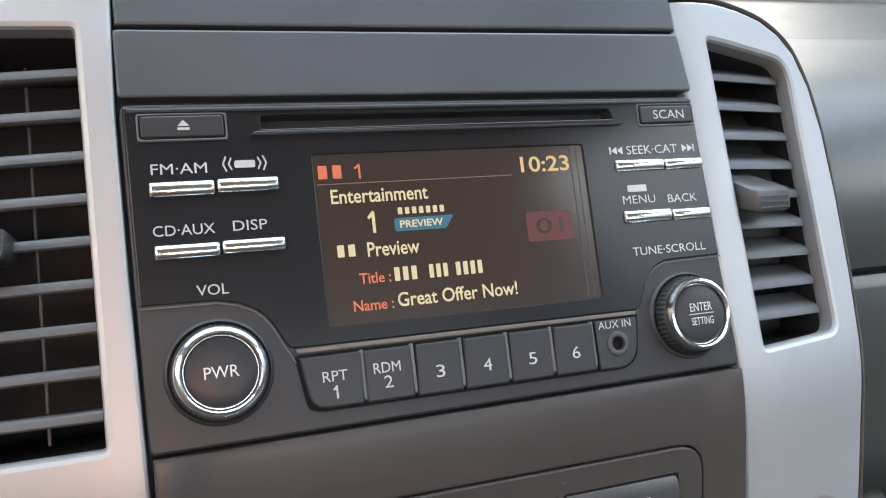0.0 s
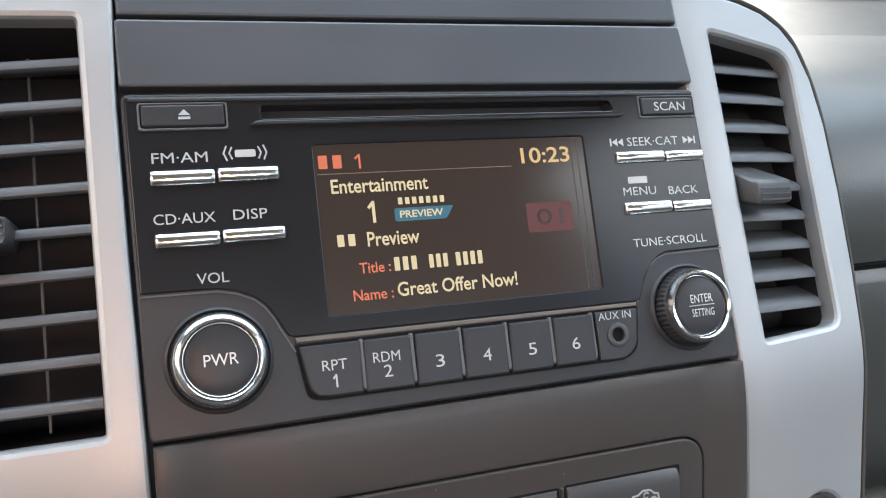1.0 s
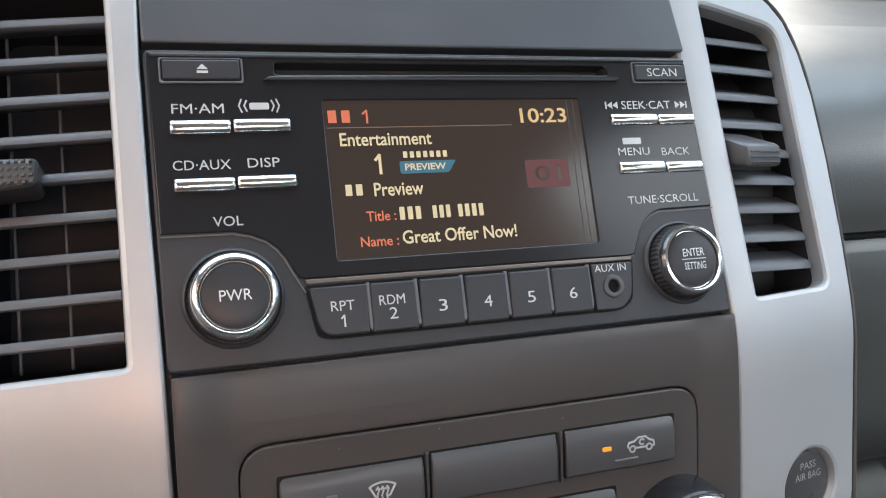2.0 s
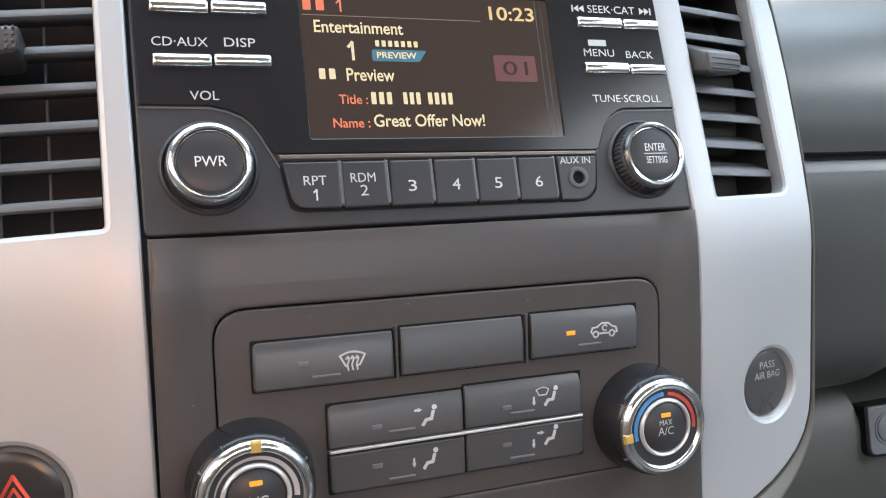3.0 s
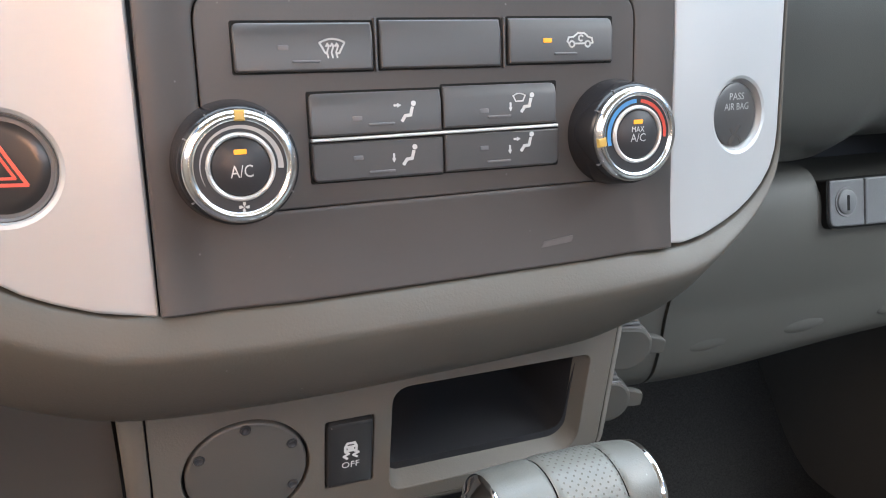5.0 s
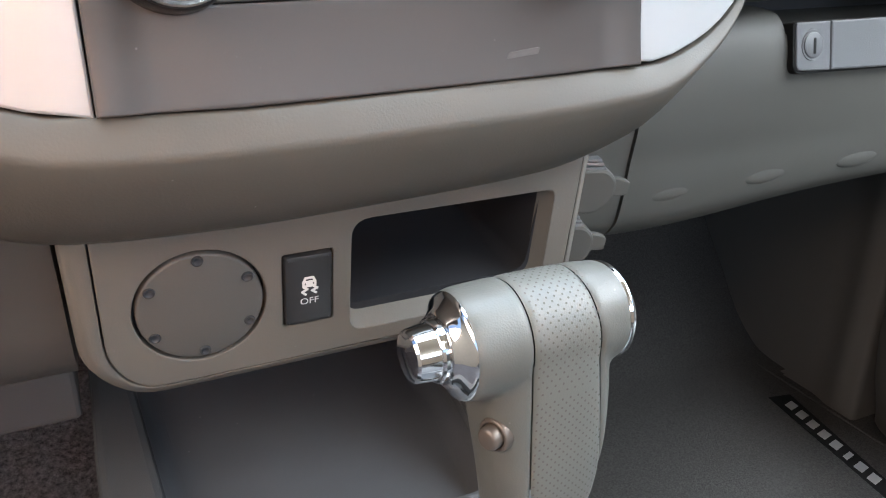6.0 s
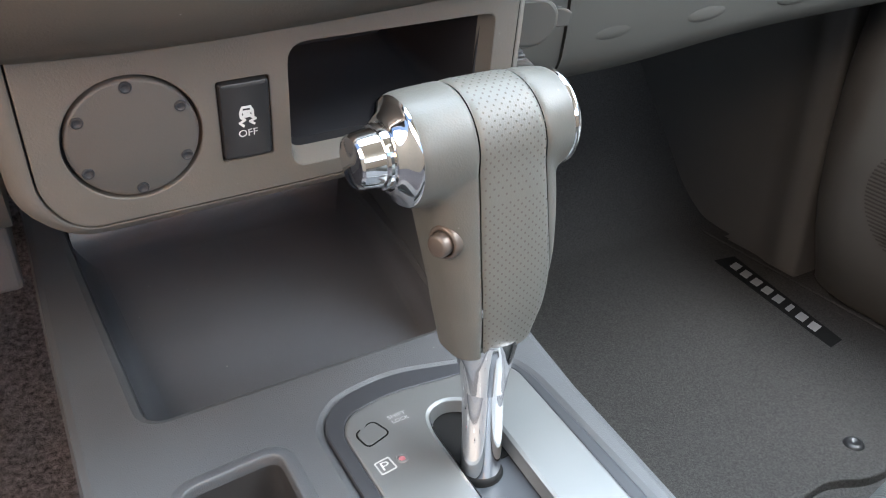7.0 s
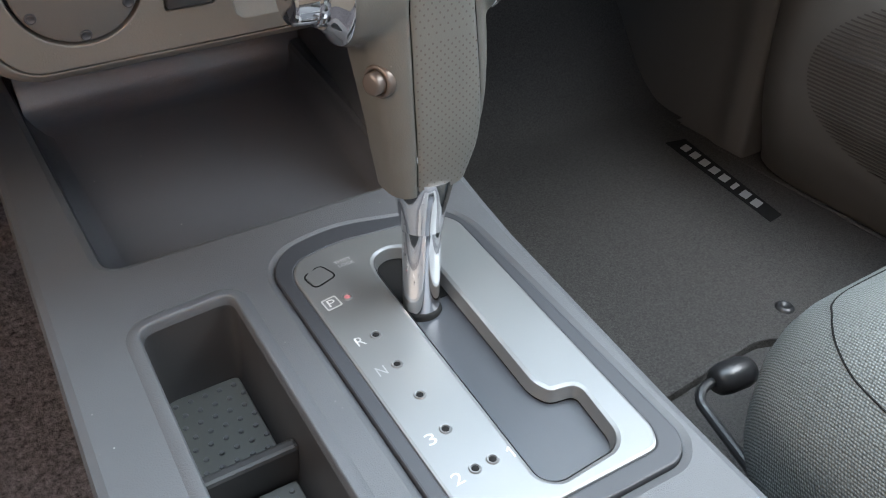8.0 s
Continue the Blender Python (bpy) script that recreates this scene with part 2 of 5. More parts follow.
def prism(outer, w0, w1, b=0.3, holes=(), back=True, hb=None):
    """A plate in millimetres: outline in u (right) and v (up), from w0 (front) to w1 (behind), with eased front edges."""
    bm = bmesh.new()
    rings = []
    for k, poly in enumerate((outer, *holes)):
        sign = 1 if k == 0 else -1
        e = b if k == 0 or hb is None else hb
        steps = [(e, w0), (e * 0.30, w0 + e * 0.30), (0, w0 + e), (0, w1)] if e else [(0, w0), (0, w1)]
        rows = []
        for d, w in steps:
            rows.append([bm.verts.new((x * MM, w * MM, y * MM)) for x, y in (offset(poly, sign * d) if d else poly)])
        for r0, r1 in zip(rows, rows[1:]):
            for i in range(len(r0)):
                j = (i + 1) % len(r0)
                bm.faces.new((r0[i], r0[j], r1[j], r1[i]))
        rings.append(rows)
    for which in ((0, -1) if back else (0,)):
        flat = [v for rows in rings for v in rows[which]]
        loops = [[Vector((v.co.x, v.co.z, 0)) for v in rows[which]] for rows in rings]
        tris = tessellate_polygon(loops)
        area = sum(abs((flat[b].co - flat[a].co).cross(flat[c].co - flat[a].co).y) for a, b, c in tris)
        true = [abs(sum(p.x * q.y - q.x * p.y for p, q in zip(ring, ring[1:] + ring[:1]))) for ring in loops]
        if abs(area - true[0] + sum(true[1:])) < 0.002 * true[0]:
            for tri in tris:
                try:
                    bm.faces.new([flat[i] for i in tri])
                except ValueError:
                    pass
        else:
            edges = [e for rows in rings for v in rows[which] for e in v.link_edges if all(q in rows[which] for q in e.verts)]
            bmesh.ops.triangle_fill(bm, edges=list(set(edges)), use_beauty=True)
    bmesh.ops.recalc_face_normals(bm, faces=bm.faces)
    return bm


def lathe(profile, u=0.0, v=0.0, n=64, ridges=0, deep=0.0):
    """A turned part about the axis into the panel: (radius, w) in millimetres from the front centre outwards and back."""
    bm = bmesh.new()
    rows = []
    for r, w in profile:
        row = []
        for i in range(n):
            a = 2 * pi * i / n
            k = r - (deep if ridges and i % 2 else 0) * (1 if r > 5 else 0)
            row.append(bm.verts.new(((u + k * cos(a)) * MM, w * MM, (v + k * sin(a)) * MM)))
        rows.append(row)
    for r0, r1 in zip(rows, rows[1:]):
        for i in range(n):
            j = (i + 1) % n
            bm.faces.new((r0[i], r0[j], r1[j], r1[i]))
    bm.faces.new(rows[0])
    bm.faces.new(rows[-1])
    bmesh.ops.recalc_face_normals(bm, faces=bm.faces)
    return bm


def stroke(lines, width, w0=-0.15, w1=0.1):
    """Flat drawn strokes: polylines in millimetres, each with round joints."""
    bm = bmesh.new()
    for pts in lines:
        for (ax, ay), (bx, by) in zip(pts, pts[1:]):
            l = hypot(bx - ax, by - ay) or 1e-6
            nx, ny = -(by - ay) / l * width / 2, (bx - ax) / l * width / 2
            ex, ey = (bx - ax) / l * width * 0.3, (by - ay) / l * width * 0.3
            q = [(ax + nx - ex, ay + ny - ey), (ax - nx - ex, ay - ny - ey), (bx - nx + ex, by - ny + ey), (bx + nx + ex, by + ny + ey)]
            f = [bm.verts.new((x * MM, w0 * MM, y * MM)) for x, y in q]
            g = [bm.verts.new((x * MM, w1 * MM, y * MM)) for x, y in q]
            bm.faces.new(f)
            for i in range(4):
                bm.faces.new((f[i], f[(i + 1) % 4], g[(i + 1) % 4], g[i]))
    bmesh.ops.recalc_face_normals(bm, faces=bm.faces)
    return bm


def move(bm, f):
    for v in bm.verts:
        v.co = f(v.co)
    return bm


def level(co):
    """From panel axes to a plate that lies flat: v runs ahead, the front looks up."""
    return Vector((co.x, co.z, -co.y))


def merge(*bms):
    out = bmesh.new()
    for bm in bms:
        me = bpy.data.meshes.new("tmp")
        bm.to_mesh(me)
        out.from_mesh(me)
        bpy.data.meshes.remove(me)
        bm.free()
    return out


def thing(name, m, label, category, group="", kind=""):
    ob = new(name)
    ob.empty_display_size = 0.02
    ob.matrix_world = m
    return tagged(ob, label, category, group, kind)


TURNED = ("knob", "chrome_ring", "chrome_rim", "chrome_key", "dial_ring", "pocket_ring", "dial", "knob_cap", "socket_ring", "cap_disc", "rim", "lens", "button", "indicator", "push_cap", "dimple", "clip", "lock", "lock_ring", "stop_bump", "upper_pad", "middle_pad", "door", "end_panel", "blade", "lower_lip")


def part(name, bm, material, parent, label="", smooth=None, kind=""):
    smooth = smooth or (50 if name in TURNED else 20)
    me = bpy.data.meshes.new(name)
    bm.to_mesh(me)
    bm.free()
    me.polygons.foreach_set("use_smooth", [True] * len(me.polygons))
    me.set_sharp_from_angle(angle=radians(smooth))
    me.materials.append(material)
    ob = new(name, me)
    ob.parent = parent
    return tagged(ob, label, kind=kind)


def solid(name, bm, material, label, category, m=None, group="", kind="", smooth=None):
    ob = part(name, bm, material, None, label, smooth)
    if m is not None:
        ob.matrix_world = m
    return tagged(ob, label, category, group, kind)


def pillow(u0, u1, v0, v1, high):
    """A narrow bar with a rounded face and turned-down ends."""
    bm = bmesh.new()
    rows = []
    for u, k in ((u0, 0.0), (u0, 0.62), (u0 + 0.35, 0.88), (u0 + 1.0, 1.0), (u1 - 1.0, 1.0), (u1 - 0.35, 0.88), (u1, 0.62), (u1, 0.0)):
        rows.append([bm.verts.new((u * MM, -high * k * (0.42 + 0.58 * math.sqrt(max(0.0, 1 - q * q))) * MM, ((v0 + v1) / 2 + q * (v1 - v0) / 2) * MM)) for q in (-1, -0.96, -0.84, -0.6, -0.3, 0, 0.3, 0.6, 0.84, 0.96, 1)])
    for r0, r1 in zip(rows, rows[1:]):
        for a, b, c, d in zip(r0, r0[1:], r1[1:], r1):
            bm.faces.new((a, b, c, d))
        for e in (0, -1):
            feet = [bm.verts.new((r[e].co.x, 0, r[e].co.z)) for r in (r0, r1)]
            bm.faces.new((r0[e], r1[e], feet[1], feet[0]))
    bmesh.ops.remove_doubles(bm, verts=bm.verts, dist=1e-6)
    bmesh.ops.recalc_face_normals(bm, faces=bm.faces)
    return bm


LETTERS = {}


def letters(text, u0, u1, v0, v1, w=-0.15, spacing=1.0, heavy=0.0):
    """Raised lettering in the built-in font that fills the box u0..u1, v0..v1 (millimetres)."""
    if text == "1":
        b = (v1 - v0) * 0.15
        return stroke([[(u0, v1 - 0.30 * (v1 - v0)), (u1 - b / 2, v1 - b / 3), (u1 - b / 2, v0)]], b, w, w + 0.1)
    if (text, spacing, heavy) not in LETTERS:
        cu = bpy.data.curves.new("text", "FONT")
        cu.body, cu.resolution_u, cu.space_character, cu.offset = text, 3, spacing, heavy
        ob = new("text", cu)
        bpy.context.view_layer.update()
        LETTERS[text, spacing, heavy] = bpy.data.meshes.new_from_object(ob.evaluated_get(bpy.context.evaluated_depsgraph_get()))
        bpy.data.objects.remove(ob)
        bpy.data.curves.remove(cu)
    bm = bmesh.new()
    bm.from_mesh(LETTERS[text, spacing, heavy])
    xs, ys = [v.co.x for v in bm.verts], [v.co.y for v in bm.verts]
    x0, x1, y0, y1 = min(xs), max(xs), min(ys), max(ys)
    return move(bm, lambda c: Vector(((u0 + (c.x - x0) / (x1 - x0) * (u1 - u0)) * MM, w * MM, (v0 + (c.y - y0) / (y1 - y0) * (v1 - v0)) * MM)))


# the curved face of the centre stack: s runs up along it from the foot of the radio, u to the right
def lean(s):
    k = min(1, max(0, (s + 0.030) / 0.040))
    return radians(5 + 13.9 * k * k * (3 - 2 * k))


SLICE = 0.001
SS = [round(-0.25 + SLICE * i, 4) for i in range(501)]
PROFILE = {0.0: (0.2290, 0.595)}
for s_ in [x for x in SS if x > 0]:
    y_, z_ = PROFILE[round(s_ - SLICE, 4)]
    PROFILE[s_] = (y_ + SLICE * sin(lean(s_ - SLICE / 2)), z_ + SLICE * cos(lean(s_ - SLICE / 2)))
for s_ in reversed([x for x in SS if x < 0]):
    y_, z_ = PROFILE[round(s_ + SLICE, 4)]
    PROFILE[s_] = (y_ - SLICE * sin(lean(s_ + SLICE / 2)), z_ - SLICE * cos(lean(s_ + SLICE / 2)))
PY, PZ = [PROFILE[x][0] for x in SS], [PROFILE[x][1] for x in SS]


def stack(co):
    """From (u, w, s) in metres to the world."""
    u, w, s = co
    d = max(abs(u + 0.0025) - 0.101, 0)
    w += 0.19 * d * d / (d + 0.008)
    return Vector((0.1 + u, np.interp(s, SS, PY) + w * cos(lean(s)), np.interp(s, SS, PZ) - w * sin(lean(s))))


def on_stack(bm):
    """Cuts a flat plate into strips and lays it on the curved face."""
    for s in (-0.030, -0.024, -0.018, -0.012, -0.006, 0.0, 0.006, 0.012):
        bmesh.ops.bisect_plane(bm, geom=bm.verts[:] + bm.edges[:] + bm.faces[:], plane_co=(0, 0, s), plane_no=(0, 0, 1))
    for u in (-0.160, -0.140, -0.125, -0.114, -0.106, 0.100, 0.108, 0.118, 0.132, 0.150):
        bmesh.ops.bisect_plane(bm, geom=bm.verts[:] + bm.edges[:] + bm.faces[:], plane_co=(u, 0, 0), plane_no=(1, 0, 0))
    return move(bm, stack)


def mirror(poly, c=-5.2):
    return [(c - u, s) for u, s in reversed(poly)]


ORIGIN = pose(0, 0, 0)
RADIO = pose(0.1, 0.2297, 0.595, -18.9)
CLIMATE = pose(0.1, 0.2216, 0.54, -5.0)
LOWER = pose(0.1, 0.2585, 0.37, 9.3)
DECK = pose(0, 0.2, 0.235, math.degrees(math.atan(0.045)))

# ---------------------------------------------------------------- cabin shell
def box(x0, x1, y0, y1, z0, z1):
    bm = bmesh.new()
    bmesh.ops.create_cube(bm, size=1)
    return move(bm, lambda c: Vector((x0 + (c.x + 0.5) * (x1 - x0), y0 + (c.y + 0.5) * (y1 - y0), z0 + (c.z + 0.5) * (z1 - z0))))


solid("floor", box(-0.70, 0.86, -1.6, 1.0, -0.05, 0.0), CARPET, "charcoal cut-pile carpet on the cab floor", "floor", kind="structure")
# Ceiling, left and rear walls are unseen, added for light and reflections.
solid("ceiling", box(-0.70, 0.90, -1.6, 0.02, 1.16, 1.20), HEADLINER, "unseen headliner, tan to warm the reflections", "ceiling", kind="structure")
solid("wall_front", box(-0.70, 0.86, 0.96, 1.0, 0.0, 0.74), CARPET, "dark carpeted bulkhead at the end of the footwell", "bulkhead", kind="structure")
solid("wall_left", box(-0.72, -0.66, -1.6, 1.0, 0.0, 0.66), CABIN, "unseen driver side wall, tan to warm the reflections", "door panel", kind="structure")
solid("wall_right", box(0.84, 0.90, -1.6, 1.0, 0.0, 0.68), DOORTRIM, "dark plastic side of the cab", "side wall", kind="structure")
solid("wall_back", box(-0.70, 0.86, -1.64, -1.58, 0.0, 0.74), CABIN, "unseen rear wall of the cab, tan to warm the reflections", "rear wall", kind="structure")


def sweep(profile, x0, x1, nx=2):
    """A cross-section in y and z drawn along x."""
    bm = bmesh.new()
    rows = [[bm.verts.new((x0 + (x1 - x0) * i / (nx - 1), y, z)) for y, z in profile] for i in range(nx)]
    for r0, r1 in zip(rows, rows[1:]):
        for i in range(len(profile) - 1):
            bm.faces.new((r0[i], r0[i + 1], r1[i + 1], r1[i]))
    bm.faces.new(rows[0])
    bm.faces.new(rows[-1])
    bmesh.ops.recalc_face_normals(bm, faces=bm.faces)
    return bm


def smooth_line(points, n=6):
    """A rounded line through the points (Catmull-Rom)."""
    out = []
    p = [points[0], *points, points[-1]]
    for a, b, c, d in zip(p, p[1:], p[2:], p[3:]):
        for j in range(n):
            t = j / n
            out.append(tuple(0.5 * (2 * bb + (cc - aa) * t + (2 * aa - 5 * bb + 4 * cc - dd) * t * t + (3 * bb - aa - 3 * cc + dd) * t ** 3) for aa, bb, cc, dd in zip(a, b, c, d)))
    out.append(tuple(points[-1]))
    return out


def tube(points, radius, n=12, taper=None):
    bm = bmesh.new()
    pts = [Vector(p) for p in points]
    rows = []
    for i, p in enumerate(pts):
        d = (pts[min(i + 1, len(pts) - 1)] - pts[max(i - 1, 0)]).normalized()
        a = d.orthogonal().normalized() if i == 0 else (rows_a - d * rows_a.dot(d)).normalized()
        rows_a = a
        b = d.cross(a)
        r = radius if taper is None else radius * taper[i]
        rows.append([bm.verts.new(p + a * (r * cos(2 * pi * k / n)) + b * (r * sin(2 * pi * k / n))) for k in range(n)])
    for r0, r1 in zip(rows, rows[1:]):
        for k in range(n):
            bm.faces.new((r0[k], r0[(k + 1) % n], r1[(k + 1) % n], r1[k]))
    bm.faces.new(rows[0])
    bm.faces.new(rows[-1])
    bmesh.ops.recalc_face_normals(bm, faces=bm.faces)
    return bm


# ---------------------------------------------------------------- dashboard, passenger side
dash = thing("dashboard", pose(0.3, 0.3, 0.4), "grained grey plastic dashboard beside the centre stack", "dashboard")
dash_in = dash.matrix_world.inverted()


def dash_part(name, bm, material, label=""):
    return part(name, move(bm, lambda c: dash_in @ c), material, dash, label)


UPPER = smooth_line([(0.402, 0.7175), (0.396, 0.7205), (0.388, 0.7200), (0.358, 0.7130), (0.322, 0.6985), (0.293, 0.677), (0.277, 0.652), (0.2722, 0.630), (0.2720, 0.6135)])
dash_part("upper_pad", sweep(UPPER + [(0.276, 0.6115), (0.402, 0.6115)], 0.20, 0.84), DASH, "leather-grained dark grey pad, lit along its top")
dash_part("windscreen_ledge", sweep(smooth_line([(0.404, 0.7165), (0.418, 0.7225), (0.452, 0.735), (0.505, 0.7525), (0.560, 0.762), (0.96, 0.770)]) + [(0.96, 0.61), (0.404, 0.61)], 0.20, 0.84), DASH, "pale sunlit ledge below the windscreen")
MIDDLE = smooth_line([(0.2715, 0.6045), (0.2690, 0.590), (0.2670, 0.555), (0.2715, 0.517), (0.284, 0.491), (0.303, 0.4775)])
bm = sweep([(0.50, 0.6090), (0.275, 0.6090)] + MIDDLE + [(0.312, 0.474), (0.50, 0.474)], 0.20, 0.84, 80)


def arched(c):
    """The lower edge arches up into a finger recess over the latch."""
    k = min(1, max(0, (c.x - 0.366) / 0.030)) * min(1, max(0, (0.515 - c.x) / 0.030))
    return Vector((c.x, c.y, c.z + 0.013 * k * k * (3 - 2 * k) * min(1, max(0, (0.53 - c.z) / 0.056))))


dash_part("middle_pad", move(bm, arched), DASH)
dash_part("seam_gap", box(0.21, 0.83, 0.281, 0.40, 0.6085, 0.612), DARK)
dash_part("shelf_gap", box(0.21, 0.83, 0.385, 0.48, 0.452, 0.500), DARK)
dash_part("top_cover", sweep([(0.96, 0.755), (0.30, 0.756), (0.284, 0.748), (0.284, 0.735), (0.96, 0.735)], -0.66, 0.26), PAD)

glovebox = thing("glovebox", pose(0.45, 0.32, 0.40), "grey plastic glovebox door with a key lock", "glovebox")
glove_in = glovebox.matrix_world.inverted()


def sagged(c):
    """The underside hangs lowest near the centre stack."""
    k = min(1, max(0, (0.385 - c.z) / 0.045))
    return Vector((c.x, c.y, c.z - 0.0105 * k * math.exp(-((c.x - 0.31) / 0.11) ** 2)))


def glove_part(name, bm, material, label=""):
    if name in ("door", "end_panel"):
        move(bm, sagged)
    return part(name, move(bm, lambda c: glove_in @ c), material, glovebox, label)


KNEE = smooth_line([(0.350, 0.4690), (0.322, 0.4680), (0.3105, 0.4640), (0.3025, 0.452), (0.2995, 0.432), (0.3015, 0.409), (0.3055, 0.388), (0.309, 0.368), (0.315, 0.352), (0.331, 0.342), (0.365, 0.338)])
LOW = [(0.42, 0.4575), (0.309, 0.4570), (0.3045, 0.4555)] + [q for q in KNEE if q[1] < 0.455]
glove_part("door", merge(sweep(KNEE + [(0.62, 0.345), (0.62, 0.468)], 0.276, 0.3800, 9), sweep(LOW + [(0.62, 0.345), (0.62, 0.4575)], 0.3800, 0.84, 24)), LID, "smooth grey lid, rounded under")
glove_part("end_panel", sweep([(y + 0.002, z - 0.001) for y, z in KNEE] + [(0.60, 0.345), (0.60, 0.466)], 0.21, 0.2752, 4), LID)


def lid_y(z):
    return float(np.interp(z, [q[1] for q in reversed(KNEE)], [q[0] for q in reversed(KNEE)]))


LATCH = pose(0.3862, 0.2985, 0.4480, -12)
# Black backing plate stands in for the shaded gap round the lock.
latch = part("latch", prism(rounded([(-5.3, 15), (-5.3, -15.2), (93, -17.0), (93, 15)], [3, 7, 7, 3]), -1.0, 12, 0.3), INK, glovebox, "black plate in for the shade round the lock")
latch.matrix_parent_inverse = glove_in
latch.matrix_basis = LATCH
plate = part("lock_plate", prism(rounded([(-4, 14.5), (-4, -13.5), (24, -14.5), (24, 14.5)], [2, 5, 1, 1]), -2.6, 6, 0.8), CONSOLE, latch)
part("handle", prism(rounded([(24.8, 14.5), (24.8, -14.5), (89, -16), (89, 14.5)], [1, 1, 5, 2]), -3.0, 6, 1.2), CONSOLE, latch, "long grey pull handle")
lock = part("lock", lathe([(0.1, -4.2), (6.6, -4.2), (7.6, -3.6), (7.8, -2.0)], 9, 1, 40), CONSOLE, latch, "round key lock with an upright slot")
part("lock_ring", lathe([(8.0, -3.0), (9.0, -3.1), (9.3, -2.2)], 9, 1, 40), GREYTRIM, latch)
part("keyhole", prism(rect(8.0, 10.0, -4.2, 5.2, 0.6), -4.5, -4.0, 0.1), INK, latch)
for x, z in ((0.313, 0.3655), (0.390, 0.3665), (0.475, 0.3675)):
    bm = bmesh.new()
    bmesh.ops.create_uvsphere(bm, u_segments=20, v_segments=10, radius=1)
    glove_part("stop_bump", move(bm, lambda c: Vector((x + c.x * 0.023, lid_y(z) + 0.0016 + c.y * 0.0028, z + c.z * 0.0075 + c.x * 0.001))), LID)

# utility hooks on the side of the lower housing
HOOK = pose(0.2335, 0.2840, 0.3840, 0, 0, -18) @ Matrix.Scale(1.0, 4)
hook = thing("utility_hook", HOOK, "grey plastic fold-down bag hook beside the lower panel", "hook", "bag hooks")
part("flap", prism(rounded([(-12, -12), (2, -13), (12, -6), (14, 6), (8, 13), (-12, 13)], [5, 7, 7, 5, 4, 4]), -4, 6, 2), LID, hook)
part("tab", prism(rounded([(9, -3), (20, -2.5), (21, 5), (16, 7), (9, 8)], 1.5), -3, 2, 0.8), LID, hook)
for i in range(3):
    part("hinge_rib", prism(rounded([(-8 + i, 12 + 2.0 * i), (7 - i, 12 + 2.0 * i), (7 - i, 13.6 + 2.0 * i), (-8 + i, 13.6 + 2.0 * i)], 0.7), -3 + i, 6, 0.5), GREYTRIM, hook)
copy_thing(hook, pose(0.2225, 0.2840, 0.3540, 0, 0, -18) @ Matrix.Scale(0.95, 4))

# ---------------------------------------------------------------- centre stack
stack_thing = thing("centre_stack", ORIGIN, "charcoal and satin silver centre stack of a pickup cab", "dashboard console")


def stack_part(name, bm, material, label="", smooth=None):
    return part(name, on_stack(bm), material, stack_thing, label, smooth)


UNIT = rounded([(-87.4, -100.3), (81.0, -99.3), (81.0, -26.0), (-87.4, -26.0)], [4, 4, 11, 11], 6)
bm = prism([(-106.6, -132.6), (-60, -133.7), (0, -132.9), (60, -131.9), (99.9, -130.4), (98.6, -0.9), (-105.6, -1.7)], 0.0, 9, 0.7, [offset(UNIT, -0.5)])
for s in (*range(-130, -98, 4), *range(-98, -2, 8)):
    bmesh.ops.bisect_plane(bm, geom=bm.verts[:] + bm.edges[:] + bm.faces[:], plane_co=(0, 0, s * MM), plane_no=(0, 0, 1))
for u in (*range(-105, -86, 2), *range(-84, 80, 12), *range(80, 99, 2)):
    bmesh.ops.bisect_plane(bm, geom=bm.verts[:] + bm.edges[:] + bm.faces[:], plane_co=(u * MM, 0, 0), plane_no=(1, 0, 0))


def dished(c):
    """The bezel rolls forward a little along its foot and sides."""
    a, b = max(0, -c.z - 0.101) / 0.031, min(1, max(0, abs(c.x + 0.0033) - 0.0835) / 0.016)
    return Vector((c.x, c.y - 0.0018 * a * a - 0.0024 * b * b * (3 - 2 * b), c.z))


stack_part("bezel", move(bm, dished), PANEL, "smooth charcoal plastic bezel", 30)
stack_part("scuff_mark", prism(rounded([(38.5, -124.6), (52.5, -123.4), (53.5, -120.8), (40.0, -122.2)], 0.8, 3), -1.15, -0.4, 0.05), SCUFF, "pale rubbed mark low on the bezel")
stack_part("top_panel", prism(rounded([(-107.6, 105.4), (96.4, 104.9), (93.6, 127.4), (-107.6, 126.7)], 1.2, 2), -0.4, 9, 0.8), PAD, "blue-grey plain blanking panel")
stack_part("hood", prism([(-106.8, 128.2), (93.2, 128.9), (91.5, 165), (-107.5, 165)], -0.2, 12, 1.0), PAD)
stack_part("backing", prism([(-110, -134), (103, -131), (98, 160), (-111, 160)], 6.5, 14, 0), DARK)

TRIM = [(100.4, -129.6), (108.6, -130.2), (121, -128.0), (132.4, -124.4), (142.6, -120.2), (151.0, -115.2), (158.3, -109.2), (163.8, -102.0), (166.8, -94), (167.8, -84.8), (167.8, -29), (169.4, 30), (168.8, 62), (166.6, 90), (162.6, 109), (156.2, 122.8), (148.6, 130.4), (138.6, 135.6), (126, 138.8), (112.5, 140.6), (92.6, 141.2), (93.1, 132.1), (96.9, 52.6), (99.7, -2.7), (101.0, -46), (101.0, -90)]
VENT_R = rounded([(112.8, 4.6), (155.6, 6.8), (151.4, 119.0), (107.9, 125.4)], [1.5, 6, 9, 1.5], 5)
VENT_L = rounded([(-160, 2.0), (-117.8, 2.9), (-118.2, 127.2), (-157, 129.5)], [6, 1.5, 1.5, 9], 5)
BAG = disc(140.6, -77.0, 15.2, 40)
